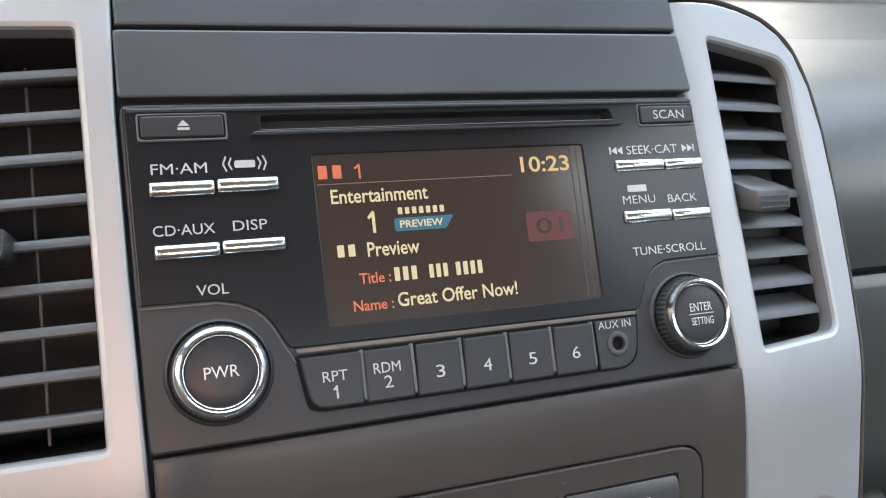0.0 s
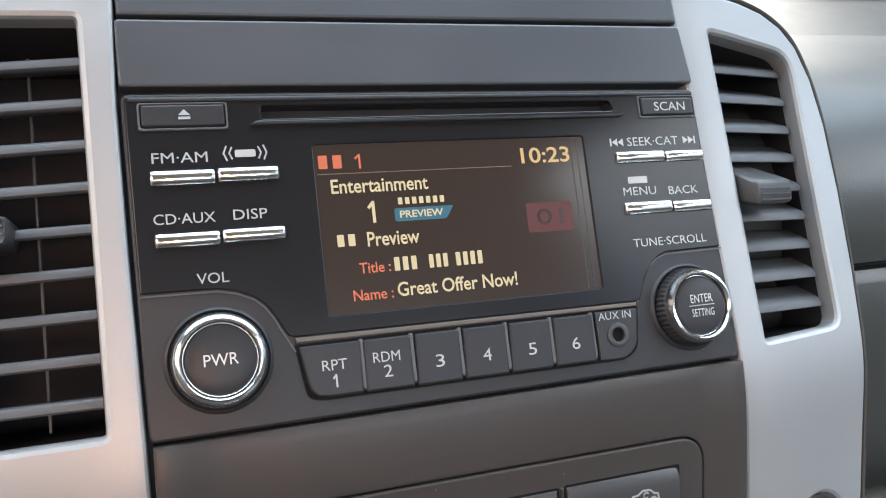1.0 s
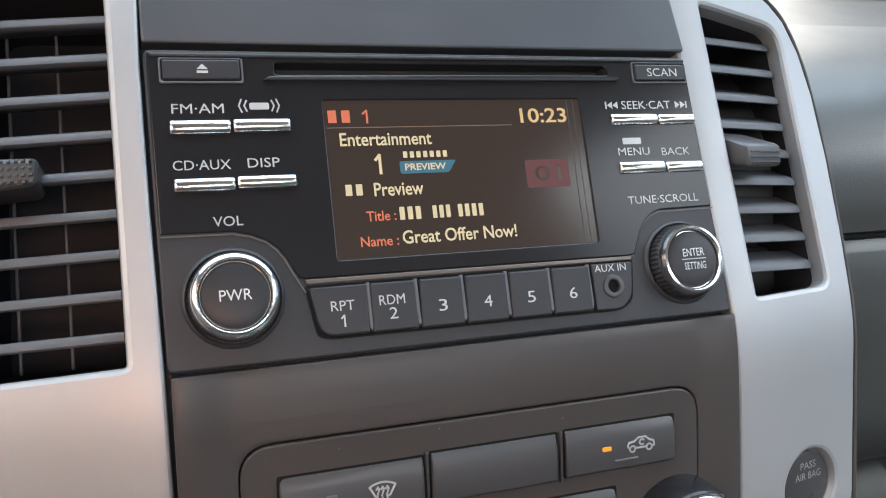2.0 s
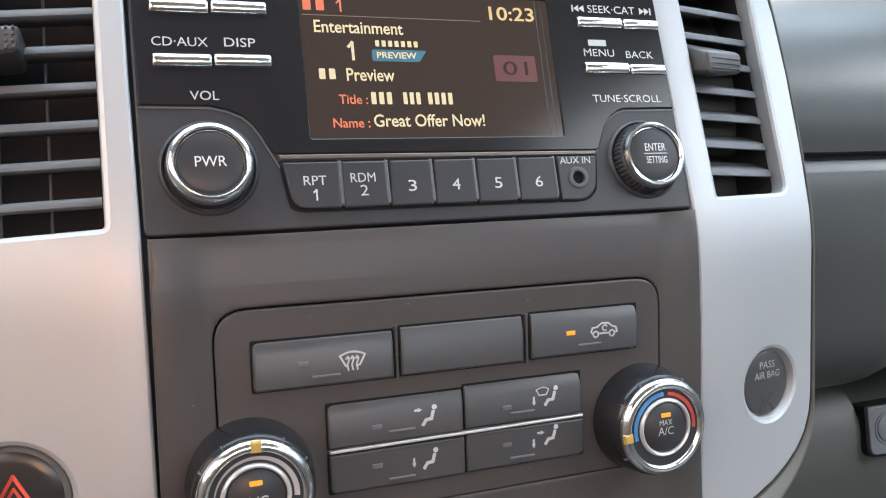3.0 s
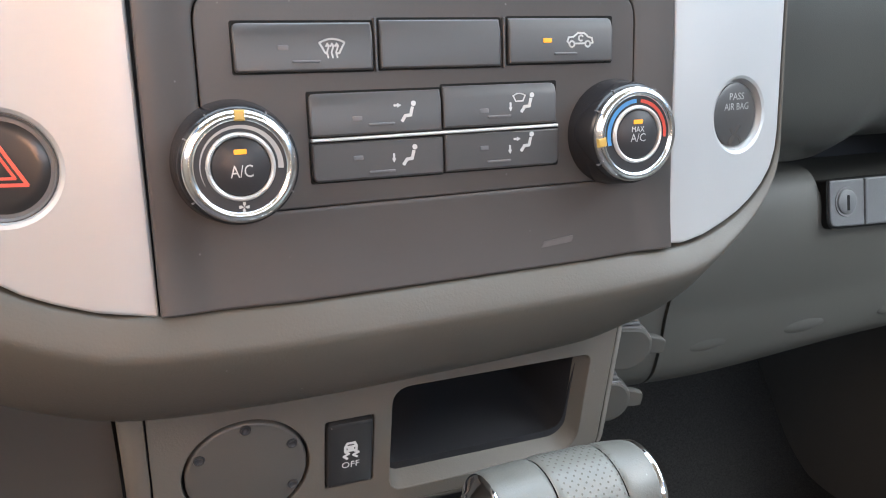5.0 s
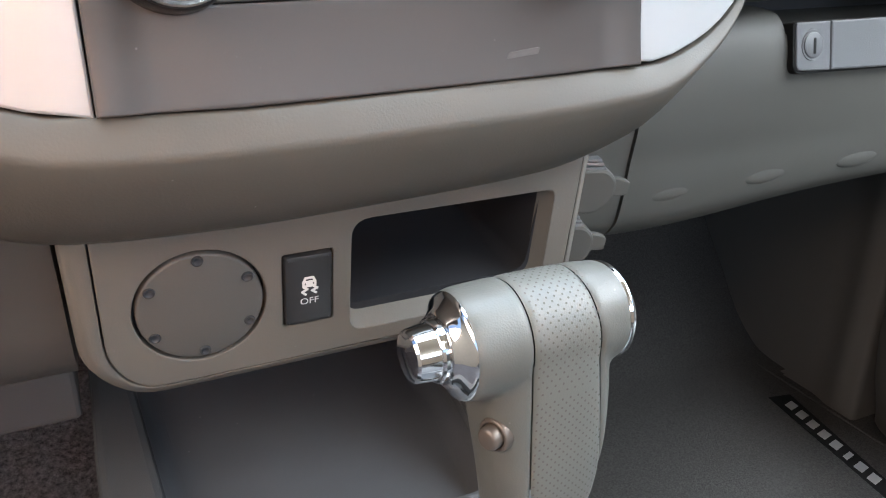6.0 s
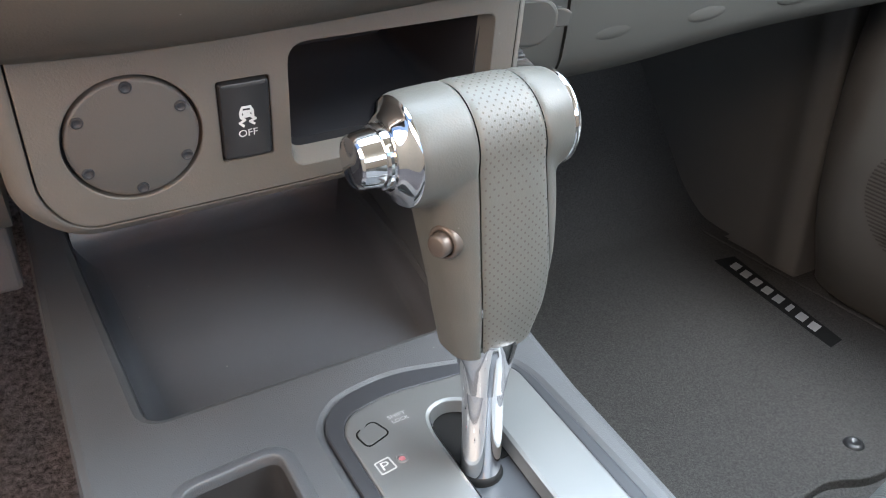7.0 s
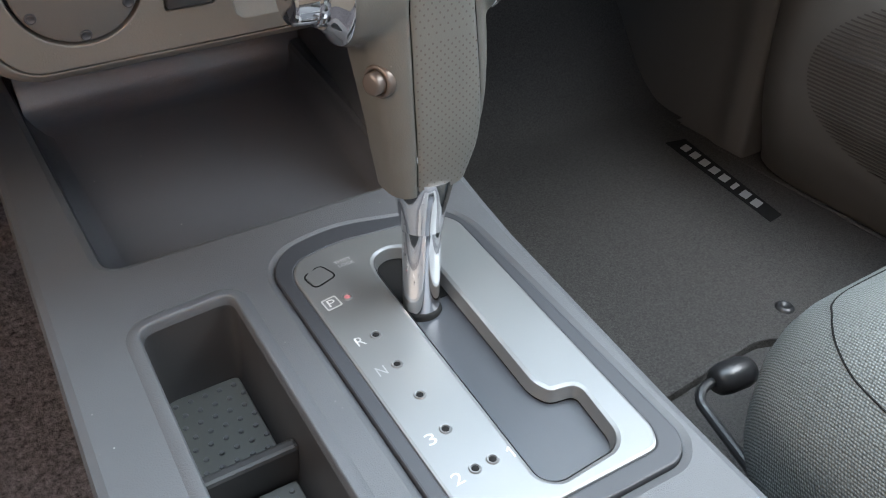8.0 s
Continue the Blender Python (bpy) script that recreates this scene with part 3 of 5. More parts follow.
HAZ = disc(-149.4, -80.6, 17.4, 40)


def folded(bm):
    """The inner edge of a trim panel rolls softly back towards the bezel."""
    for q in (87, 90, 93, 96, 99, 102, 104.5, 107, 110, 113, 116, 119, 122):
        for u in (q, -5.2 - q):
            bmesh.ops.bisect_plane(bm, geom=bm.verts[:] + bm.edges[:] + bm.faces[:], plane_co=(u * MM, 0, 0), plane_no=(1, 0, 0))
    return move(bm, lambda c: Vector((c.x, c.y + 0.0015 * (max(0, 0.122 - abs(c.x + 0.0026)) / 0.018) ** 2, c.z)))


stack_part("silver_trim", folded(prism(TRIM, -1.6, 7, 1.1, [VENT_R, BAG], hb=1.9)), SILVER, "satin silver trim panel")
LEFT = [(-107.0, -133.6), (-107.2, -8.4), (-108.3, 50), (-108.6, 100), (-107.3, 141.4)]
stack_part("silver_trim", folded(prism(LEFT + [(u, s - 1.8 * min(1, max(0, (-s - 90) / 30))) for u, s in mirror(TRIM) if u < -113], -1.6, 7, 1.1, [VENT_L, HAZ], hb=1.9)), SILVER, "satin silver trim panel")

# the rounded lower lip that runs round the stack
LIP = [(94, 142.4, 3), (112.5, 142.0, 3), (126, 140.2, 3.5), (139, 136.8, 4), (149.2, 131.6, 4), (157.2, 123.8, 4), (163.8, 109.4, 3.5), (167.8, 91, 3), (170.0, 62, 3), (170.8, 30, 3), (169.8, -30, 3.5), (169.6, -85, 5), (168.4, -95, 7), (165.2, -103.0, 10), (159.6, -110.4, 13), (152.0, -116.6, 17), (143.2, -121.8, 21), (133.0, -126.0, 26), (121, -129.6, 33), (108.6, -131.6, 39), (85, -132.0, 46), (60, -132.6, 49), (0, -133.6, 50.5), (-60, -134.4, 51)]
LIP += [(-5.2 - u, s - 1.0 * min(1, max(0, (-s - 60) / 40)), max(d, 51 if s < -112 else 30 if s < -80 else d)) for u, s, d in reversed(LIP[:-4])]
FORM = [(0.0, 7), (0.0, -1.0), (0.022, -2.0), (0.085, -3.6), (0.165, -5.4), (0.225, -6.4), (0.26, -6.6), (0.30, -6.1), (0.40, -3.2), (0.53, 1.4), (0.68, 7.6), (0.80, 14), (0.91, 23), (1.0, 36), (1.0, 60)]
bm = bmesh.new()
LIPS = smooth_line(LIP, 4)
rows = []
for i, (u, s, d) in enumerate(LIPS):
    a, c = LIPS[max(0, i - 1)], LIPS[min(len(LIPS) - 1, i + 1)]
    tx, ty = c[0] - a[0], c[1] - a[1]
    ln = hypot(tx, ty)
    nx, ny = -ty / ln, tx / ln
    k = min(1, d / 30)
    rows.append([bm.verts.new(stack(((u + nx * f * d) * MM, (w * (k if w < 1 else 1)) * MM, (s + ny * f * d) * MM))) for f, w in FORM])
for r0, r1 in zip(rows, rows[1:]):
    for j in range(len(FORM) - 1):
        bm.faces.new((r0[j], r0[j + 1], r1[j + 1], r1[j]))
bmesh.ops.recalc_face_normals(bm, faces=bm.faces)
part("lower_lip", bm, LIPM, stack_thing, "warm grey rounded lip under the controls", 60)


def flat_on_stack(u, s, w=0.0):
    """The pose of a small flat thing that sits on the curved face at (u, s) millimetres."""
    p, a, b = stack((u * MM, w * MM, s * MM)), stack((u * MM + 1e-4, w * MM, s * MM)), stack((u * MM, w * MM, s * MM + 1e-4))
    x, z = (a - p).normalized(), (b - p).normalized()
    y = z.cross(x).normalized()
    m = Matrix((x, y, x.cross(y))).transposed().to_4x4()
    m.translation = p
    return m


# hazard switch and airbag lamp, let into the trim
hazard = thing("hazard_switch", flat_on_stack(-149.4, -80.6), "round dark hazard warning switch with a red triangle", "switch")
part("button", lathe([(0.1, 0.6), (11, 0.8), (14.5, 1.2), (15.6, 2.2), (15.9, 6)], 0, 0, 48), INKP, hazard)
# Grey rim paints the shading where the trim dips round the switch.
part("rim", lathe([(16.2, 1.5), (17.0, 0.4), (17.6, 1.0), (17.6, 7), (16.2, 7)], 0, 0, 48), GREYTRIM, hazard)
part("warning_triangle", stroke([[(-7.0, -5.2), (0.4, 7.4), (7.6, -5.6), (-7.0, -5.2), (0.4, 7.4)]], 1.1, 0.35, 0.8), RED, hazard, "red outlined triangle")
part("warning_triangle", stroke([[(-3.6, -3.2), (0.4, 3.4), (4.2, -3.4), (-3.6, -3.2), (0.4, 3.4)]], 0.9, 0.35, 0.8), RED, hazard, "red outlined triangle")
airbag = thing("airbag_indicator", flat_on_stack(140.6, -77.0), "dark round passenger airbag lamp in silver trim", "indicator lamp")
part("lens", lathe([(0.1, 0.4), (12.5, 0.5), (13.8, 1.0), (14.2, 5)], 0, 0, 48), KEYC, airbag)
part("rim", lathe([(14.3, 2.2), (15.2, 0.0), (15.7, 0.8), (15.7, 7), (14.3, 7)], 0, 0, 48), SILVER, airbag)
part("marking", letters("PASS", -4.8, 4.8, 6.6, 9.6, 0.25), DIM, airbag, "small grey lettering")
part("marking", letters("AIR BAG", -8.0, 8.0, 2.2, 5.2, 0.25), DIM, airbag, "small grey lettering")
part("lamp_symbol", stroke([[(-3, -6), (-1, -8.5), (2.4, -9.6), (4, -12)], [(-4, -11.5), (3, -5)], [(-1, -10), (-3.5, -12.5)]], 1.3, 0.3, 0.6), PANEL, airbag)


# air vents
def air_vent(hole, s_list, tilt, tab_u, tab_s, uu, label, vane_us):
    c = np.mean(np.array(hole), axis=0)
    m = flat_on_stack(float(c[0]), float(c[1]), 0)
    inv = m.inverted()
    vent = thing("air_vent", m, label, "air vent", "dashboard air vents")

    def vp(name, bm, mat, lab="", parent=vent):
        return part(name, move(move(bm, stack), lambda q: inv @ q), mat, parent, lab)

    shell = bmesh.new()
    out, deep = offset(hole, -0.3), offset(hole, 1.5)
    r0 = [shell.verts.new((u * MM, 0.003, s * MM)) for u, s in out]
    r1 = [shell.verts.new((u * MM, 0.050, s * MM)) for u, s in deep]
    for i in range(len(r0)):
        j = (i + 1) % len(r0)
        shell.faces.new((r0[i], r0[j], r1[j], r1[i]))
    shell.faces.new(r1)
    vp("housing", shell, DUCT, "dark inner duct")
    for s in s_list:
        lo, hi = uu(s)
        bm = bmesh.new()
        prof = [(-1.7, 5.0), (-1.0, 4.2), (1.0, 4.2), (1.7, 5.0), (1.5, 9), (0.7, 17), (-0.5, 17), (-1.5, 9)]
        steps = 7
        rws = []
        for i in range(steps):
            u = lo + (hi - lo) * i / (steps - 1)
            rws.append([bm.verts.new((u * MM, w * MM, (s + p + (w - 5) * tilt) * MM)) for p, w in prof])
        for a, b in zip(rws, rws[1:]):
            for i in range(len(prof)):
                j = (i + 1) % len(prof)
                bm.faces.new((a[i], a[j], b[j], b[i]))
        bm.faces.new(rws[0])
        bm.faces.new(rws[-1])
        bmesh.ops.recalc_face_normals(bm, faces=bm.faces)
        vp("blade", bm, BLADE)
    for u in vane_us:
        vp("vane", move(prism(rect(-0.45, 0.45, min(s_list) - 8, max(s_list) + 8), 20, 21.5, 0.2), lambda q: Vector((q.x + u * MM, q.y, q.z))), GREYTRIM)
    if tab_u[0] > 0:
        bm = bmesh.new()
        bmesh.ops.create_cube(bm, size=2)
        top, foot = ((110, 7, 74), (128, 9, 74.5), (113.5, -8, 64.5), (134.5, -8, 65.0)), ((110, 7, 60), (128, 9, 60), (114, -7, 55), (134, -7, 56))
        for v in bm.verts:
            q = (top if v.co.z > 0 else foot)[(0 if v.co.y > 0 else 2) + (1 if v.co.x > 0 else 0)]
            v.co = Vector(q) * MM
        bmesh.ops.bevel(bm, geom=bm.edges[:], offset=2.1 * MM, segments=3, affect="EDGES", profile=0.5)
        tab = vp("tab", bm, KEYC, "dark wedge-shaped slider with ribbed front")
        for i in range(3):
            for j in range(11):
                u, s = 116.6 + 1.5 * j, 57.4 + 2.1 * i + 0.03 * j
                vp("grip_rib", prism(rect(u - 0.45, u + 0.45, s - 0.3, s + 0.3), -8.2 + 0.22 * (2 - i), -6, 0.15), GREYTRIM, parent=tab)
    else:
        tab = vp("tab", prism(rounded([(tab_u[0], tab_s[0]), (tab_u[1], tab_s[0] + 1), (tab_u[1] + 1, tab_s[1] - 1), (tab_u[0] - 2, tab_s[1])], 2.2), -7.5, 12, 2.0), KEYC, "dark studded slider")
        for i in range(4):
            for j in range(8):
                u = tab_u[0] + 2 + (tab_u[1] - tab_u[0] - 3) * j / 7
                s = tab_s[0] + 2 + (tab_s[1] - tab_s[0] - 4) * i / 3
                vp("grip_rib", prism(rect(u - 0.5, u + 0.5, s - 0.45, s + 0.45), -7.9, -7, 0.2), KEYC, parent=tab)
    return vent


air_vent(VENT_R, [16.5 + 12.0 * i for i in range(9)], 0.62, (113.5, 134), (57, 69), lambda s: (112.2 - (s - 6) * 0.037, 153.6 - (s - 8) * 0.036), "upright air vent with grey blades in silver trim", ())
air_vent(VENT_L, [12.6 + 12.85 * i for i in range(9)], 0.1, (-157, -139.8), (58.5, 69), lambda s: (-159 + s * 0.03, -118.3), "upright air vent with grey blades in silver trim", (-135, -150.5))

# ---------------------------------------------------------------- radio
radio = thing("car_radio", RADIO, "black car radio with display, chrome keys and two knobs", "car radio")
FACE = rounded([(-106.5, -0.7), (99.4, 0.2), (96.2, 102.6), (-107.6, 103.2)], [2.5, 1.0, 2, 3], 3)
SLOT = rounded([(-66.4, 94.4), (60.2, 94.6), (59.2, 98.2), (-66.2, 98.6)], 0.8, 2)
faceplate = part("faceplate", prism(FACE, 0, 16, 0.8, [SLOT]), KEY, radio, "satin dark plastic front")
GL = [(-105.9, 42.4), (-84, 42.1), (-78.3, 40.8), (-73.5, 38.6), (-70.3, 36.0), (-67.8, 32.4), (-65.9, 28.5), (-64.2, 25.7), (-62.0, 25.2), (58.2, 24.6), (60.4, 25.0), (61.3, 27.0), (64.3, 34.0), (67.0, 37.4), (70.5, 40.0), (73.9, 41.2), (97.4, 41.6), (95.4, 101.4), (-106.4, 102.0)]
glass = part("glass_front", prism(GL, -0.9, 0.5, 0.4, [SLOT, rect(-51.2, 46.2, 30.4, 85.4, 1)]), GLOSS, radio, "glossy black front")
part("slot_floor", prism(rect(-68, 62, 92, 100), 9, 10, 0), INK, radio)
part("slot_lip", prism(rounded([(-70.5, 92.1), (62.5, 91.9), (64.5, 93.3), (-68, 93.6)], 0.6, 2), -2.2, 0, 0.5), KEY, radio, "dark lip under the disc slot")
part("slot_lip", prism(rounded([(-105.5, 100.2), (94.4, 99.9), (94.4, 101.2), (-105.5, 101.5)], 0.5, 2), -1.5, 0, 0.4), KEY, radio)
for x0, x1, name in ((-102.3, -77.3, "eject_key"), (71.4, 94.6, "scan_key")):
    part("key_frame", prism(rect(x0 - 0.7, x1 + 0.7, 91.2, 99.9, 1), -1.5, 0, 0.4, [rect(x0, x1, 92.0, 99.3, 0.8)]), GREYTRIM, radio)
eject = part("eject_key", prism(rect(-101.9, -77.7, 92.4, 99.0, 0.8), -2.0, 0, 0.5), KEY, radio, "flat dark key with an eject sign")
part("eject_sign", prism([(-91.3, 95.7), (-87.8, 95.7), (-89.55, 97.5)], -2.2, -1.8, 0), WHITE, eject)
part("eject_sign", prism(rect(-91.3, -87.8, 94.4, 95.2), -2.2, -1.8, 0), WHITE, eject)
scan = part("scan_key", prism(rect(71.8, 94.2, 92.3, 98.7, 0.8), -2.0, 0, 0.5), KEY, radio, "flat dark key lettered SCAN")
part("marking", letters("SCAN", 77.0, 90.4, 93.8, 97.1, -2.15), WHITE, scan)
for u0, u1, v0, v1 in ((-101, -81.8, 74.2, 78.9), (-81.3, -62.4, 74.6, 79.1), (-100.9, -81.8, 55.3, 59.8), (-81.4, -62.1, 55.7, 60.0), (58.5, 79.0, 74.7, 79.0), (79.5, 96.0, 74.6, 78.7), (59.2, 79.2, 55.6, 60.2), (79.7, 96.4, 55.5, 59.7)):
    part("chrome_key", pillow(u0 + 0.15, u1 - 0.15, v0, v1, 2.6), RIMS, radio, "narrow chrome key")
for text, u0, u1, v0, v1 in (("FM\u00b7AM", -99.9, -83.7, 81.2, 84.4), ("CD\u00b7AUX", -100.7, -82.9, 62.5, 65.7), ("DISP", -77.6, -67.3, 62.7, 65.9), ("VOL", -89.8, -80.5, 43.9, 47.1), ("SEEK\u00b7CAT", 64.1, 85.9, 81.0, 84.2), ("MENU", 59.7, 73.4, 62.7, 65.7), ("BACK", 78.8, 91.5, 62.3, 65.3), ("TUNE\u00b7SCROLL", 60.8, 92.0, 43.8, 46.8)):
    part("marking", letters(text, u0, u1, v0, v1, -1.05), WHITE, glass, "white printed lettering")
part("marking", prism(rect(62.3, 70.3, 67.1, 69.6, 0.4), -1.05, -0.9, 0), WHITE, glass, "plain white bar")
part("marking", merge(prism(rect(-75.5, -69.2, 82.3, 84.6, 0.6), -1.05, -0.9, 0), stroke([[(-76.4, 85.4), (-77.2, 83.6), (-76.4, 81.8)], [(-78.0, 85.8), (-78.9, 83.6), (-78.0, 81.4)], [(-68.3, 85.4), (-67.5, 83.6), (-68.3, 81.8)], [(-66.7, 85.8), (-65.8, 83.6), (-66.7, 81.4)]], 0.5, -1.05, -0.9)), WHITE, glass, "plain badge between curved wave lines")
for c, sgn in ((60.0, -1), (90.6, 1)):
    tri = [prism([(c + sgn * q - 1.2 * sgn, 81.2), (c + sgn * q + 1.0 * sgn, 82.6), (c + sgn * q - 1.2 * sgn, 84.0)][::sgn], -1.05, -0.9, 0) for q in (-1.2, 1.2)]
    part("marking", merge(*tri, prism(rect(*sorted((c + sgn * 2.4, c + sgn * 3.0)), 81.2, 84.0), -1.05, -0.9, 0)), WHITE, glass, "white skip arrows")

display = part("display", prism(rect(-51.4, 46.4, 30.2, 85.6), -0.25, 3, 0), SCREEN, radio, "dim screen with amber and cream text")
part("screen_edge", prism(rect(40.8, 41.2, 31, 85), -0.33, 0.0, 0), PANEL, display)
part("screen_edge", prism(rect(43.3, 43.6, 31, 85), -0.33, 0.0, 0), PANEL, display)
for text, u0, u1, v0, v1, mat in (("1", -37.6, -35.9, 77.4, 82.0, AMBER), ("10:23", 21.3, 40.2, 76.4, 82.0, OCHRE), ("Entertainment", -46.5, -13.8, 69.2, 73.9, CREAM), ("1", -34.8, -32.8, 59.4, 66.2, CREAM), ("Preview", -36.4, -18.8, 51.4, 56.2, CREAM), ("Title :", -40.0, -29.6, 42.9, 46.4, AMBER), ("Name :", -42.8, -29.6, 34.3, 37.8, AMBER), ("Great Offer Now!", -28.2, 14.2, 34.5, 39.2, CREAM)):
    part("screen_text", letters(text, u0, u1, v0, v1, -0.34, heavy=0.014), mat, display, "glowing screen lettering")
for u0, u1, v0, v1, mat in ((-49.8, -40.4, 77.5, 81.9, AMBER), (-46.2, -39.0, 52.0, 55.9, CREAM), (-24.8, -7.8, 64.6, 66.9, CREAM)):
    n = 2 if u1 - u0 < 12 else 7
    for i in range(n):
        a, b = u0 + (u1 - u0) * i / n, u0 + (u1 - u0) * (i + 0.62) / n
        part("screen_bar", prism(rect(a, b, v0, v1, 0.3, 2), -0.34, -0.2, 0), mat, display, "plain glowing bar")
for u0, u1, n in ((-28.3, -19.6, 3), (-16.4, -9.0, 3), (-7.0, 3.4, 4)):
    for i in range(n):
        a, b = u0 + (u1 - u0) * i / n, u0 + (u1 - u0) * (i + 0.62) / n
        part("screen_bar", prism(rect(a, b, 42.9, 47.4, 0.3, 2), -0.34, -0.2, 0), CREAM, display, "plain glowing bar")
badge = part("screen_badge", prism(rounded([(-26.4, 59.0), (-8.6, 59.0), (-5.6, 63.4), (-26.4, 63.4)], 0.8, 2), -0.34, -0.2, 0), CYAN, display, "blue badge")
part("screen_text", letters("PREVIEW", -24.6, -9.6, 60.1, 62.5, -0.42, heavy=0.02), CREAM, badge)
mbadge = part("screen_badge", prism(rect(20.8, 38.2, 52.0, 62.4, 0.8, 2), -0.34, -0.2, 0), MAROON, display, "dim maroon badge")
part("screen_text", letters("01", 24.4, 34.6, 54.6, 60.0, -0.40), SCREEN, mbadge)
part("screen_rule", prism(rect(-50.4, 17.5, 75.6, 75.9), -0.34, -0.2, 0), RULE, display)

# preset keys
def preset(poly, radii, text, boxes):
    k = part("preset_key", prism(rounded(offset(poly, 0.35), radii, 3), -1.8, 1, 0.7), KEY, radio, "dark numbered preset key")
    for s, u0, u1, v0, v1 in boxes:
        part("marking", letters(s, u0, u1, v0, v1, -1.95), WHITE, k)
    return k


part("key_bed", prism(rounded([(-63.0, 22.9), (-60.2, 6.0), (-56, 4.8), (52, 4.6), (57.4, 8.0), (59.4, 22.9)], [1, 5, 4, 6, 4, 1], 4), -0.12, 0.5, 0), INK, radio)
preset([(-62.2, 22.3), (-59.4, 5.4), (-42.4, 5.4), (-42.0, 22.3)], [0.6, 5, 0.6, 0.6], "1", (("RPT", -55.2, -47.4, 13.8, 17.0), ("1", -52.0, -50.8, 8.6, 12.4)))
preset([(-41.9, 22.3), (-42.2, 5.3), (-25.7, 5.3), (-25.7, 22.3)], 0.6, "2", (("RDM", -39.0, -30.2, 14.4, 17.6), ("2", -35.9, -33.1, 9.6, 13.4)))
for i, n in enumerate("3456"):
    a = -24.9 + 16.45 * i
    preset([(a + 0.2, 22.3), (a - 0.5, 5.2), (a + 15.6, 5.2), (a + 15.9, 22.3)], 0.6, n, ((n, a + 6.4, a + 9.4, 10.6, 14.6),))
for i in range(6):
    a = -42.2 + 16.5 * i - (0.5 if i == 5 else 0)
    part("key_rib", prism(rounded([(a - 0.6, 22.4), (a - 0.75, 7.6), (a + 0.15, 6.4), (a + 0.75, 7.6), (a + 0.6, 22.4)], 0.25, 2), -1.3, 0, 0.3), GREYTRIM, radio)
aux = part("aux_socket", prism(rounded([(41.4, 22.3), (41.4, 5.3), (52, 5.0), (56.8, 9.2), (58.6, 22.3)], [0.6, 0.6, 5, 3, 1], 4), -1.2, 1, 0.6, [disc(49.4, 13.7, 2.4, 24)]), KEY, radio, "small round headphone socket")
part("socket_ring", lathe([(2.3, 3.0), (2.5, -1.7), (3.2, -2.0), (4.2, -1.6), (4.3, -1.0), (4.3, 0)], 49.4, 13.7, 32), KEYC, aux)
part("socket_hole", lathe([(0.1, 1.4), (2.25, 1.4), (2.25, 2.0)], 49.4, 13.7, 24), INK, aux)
part("marking", letters("AUX IN", 42.4, 55.4, 19.2, 21.8, -1.4), WHITE, aux)
# pockets round the knobs; bronze line over the keys paints a warm reflection
part("pocket_line", stroke([[(-105.9, 41.6), (-84, 41.4), (-78.3, 40.1), (-73.5, 37.9), (-70.7, 35.4), (-68.3, 31.9), (-66.4, 28.0), (-62.6, 20.8)]], 0.5, -0.3, 0.1), GREYTRIM, radio)
part("pocket_line", stroke([[(59.3, 24.0), (60.8, 26.4), (63.8, 33.6), (66.6, 36.8), (70.2, 39.3), (73.9, 40.5), (98.4, 40.9)]], 0.5, -0.3, 0.1), GREYTRIM, radio)
part("pocket_line", prism([(-62, 23.3), (58.6, 22.9), (58.8, 24.4), (-62.6, 24.9)], -0.8, 0.1, 0.3), COPPER, radio, "thin strip over the keys, a warm reflection painted in bronze")
for u, v, text in ((-85.2, 21.0, "PWR"), (80.4, 20.6, "ENTER")):
    big = u < 0
    k, r, q = 1.10, 1.10 if big else 1.06, 1.10 if big else 1.11
    knob = part("knob", lathe([(11.0 * r, -6.6), (12.2 * r, -6.2), (12.6 * k, -4.0), (12.8 * k, -1.0), (12.6 * k, 1.0)], u, v, 96, 1, 0.25 if big else 0.5), KEY, radio, "round dark knob with a chrome ring")
    part("pocket_ring", lathe([(12.9 * k, 0.5), (13.1 * k, -0.9), (13.6 * k, -1.3), (14.2 * k, -1.0), (14.7 * k, 0.3)], u, v, 64), KEY, knob)
    part("chrome_ring", lathe([(9.7 * q, -7.0), (9.9 * q, -8.45), (10.5 * q, -9.0), (11.2 * q, -8.8), (12.1 * r, -7.6), (12.45 * r, -6.2), (12.4 * r, -5.2), (11.6 * r, -5.0)], u, v, 64), RIMS, knob, "bright chrome ring")
    part("knob_cap", lathe([(0.1, -8.45), (5.0 * r, -8.35), (8.6 * q, -8.05), (9.4 * q, -7.6), (9.6 * q, -6.7)], u, v, 64), KEY, knob)
    if big:
        part("marking", letters("PWR", u - 4.9, u + 4.9, v - 1.7, v + 1.7, -8.66), BRIGHT, knob)
    else:
        part("marking", letters("ENTER", u - 4.6, u + 4.6, v + 1.0, v + 3.9, -8.66), BRIGHT, knob)
        part("marking", letters("SETTING", u - 4.6, u + 4.6, v - 3.9, v - 1.2, -8.66), BRIGHT, knob)
        part("marking", prism(rect(u - 5.2, u + 5.2, v - 0.15, v + 0.15), -8.6, -8.3, 0), WHITE, knob)

# ---------------------------------------------------------------- climate controls
climate = thing("climate_control", CLIMATE, "charcoal climate control panel with keys and two dials", "climate control")
part("panel", prism([(u, s + 55.4) for u, s in UNIT], -0.2, 8, 0.6), PANEL, climate, "slightly raised charcoal panel")


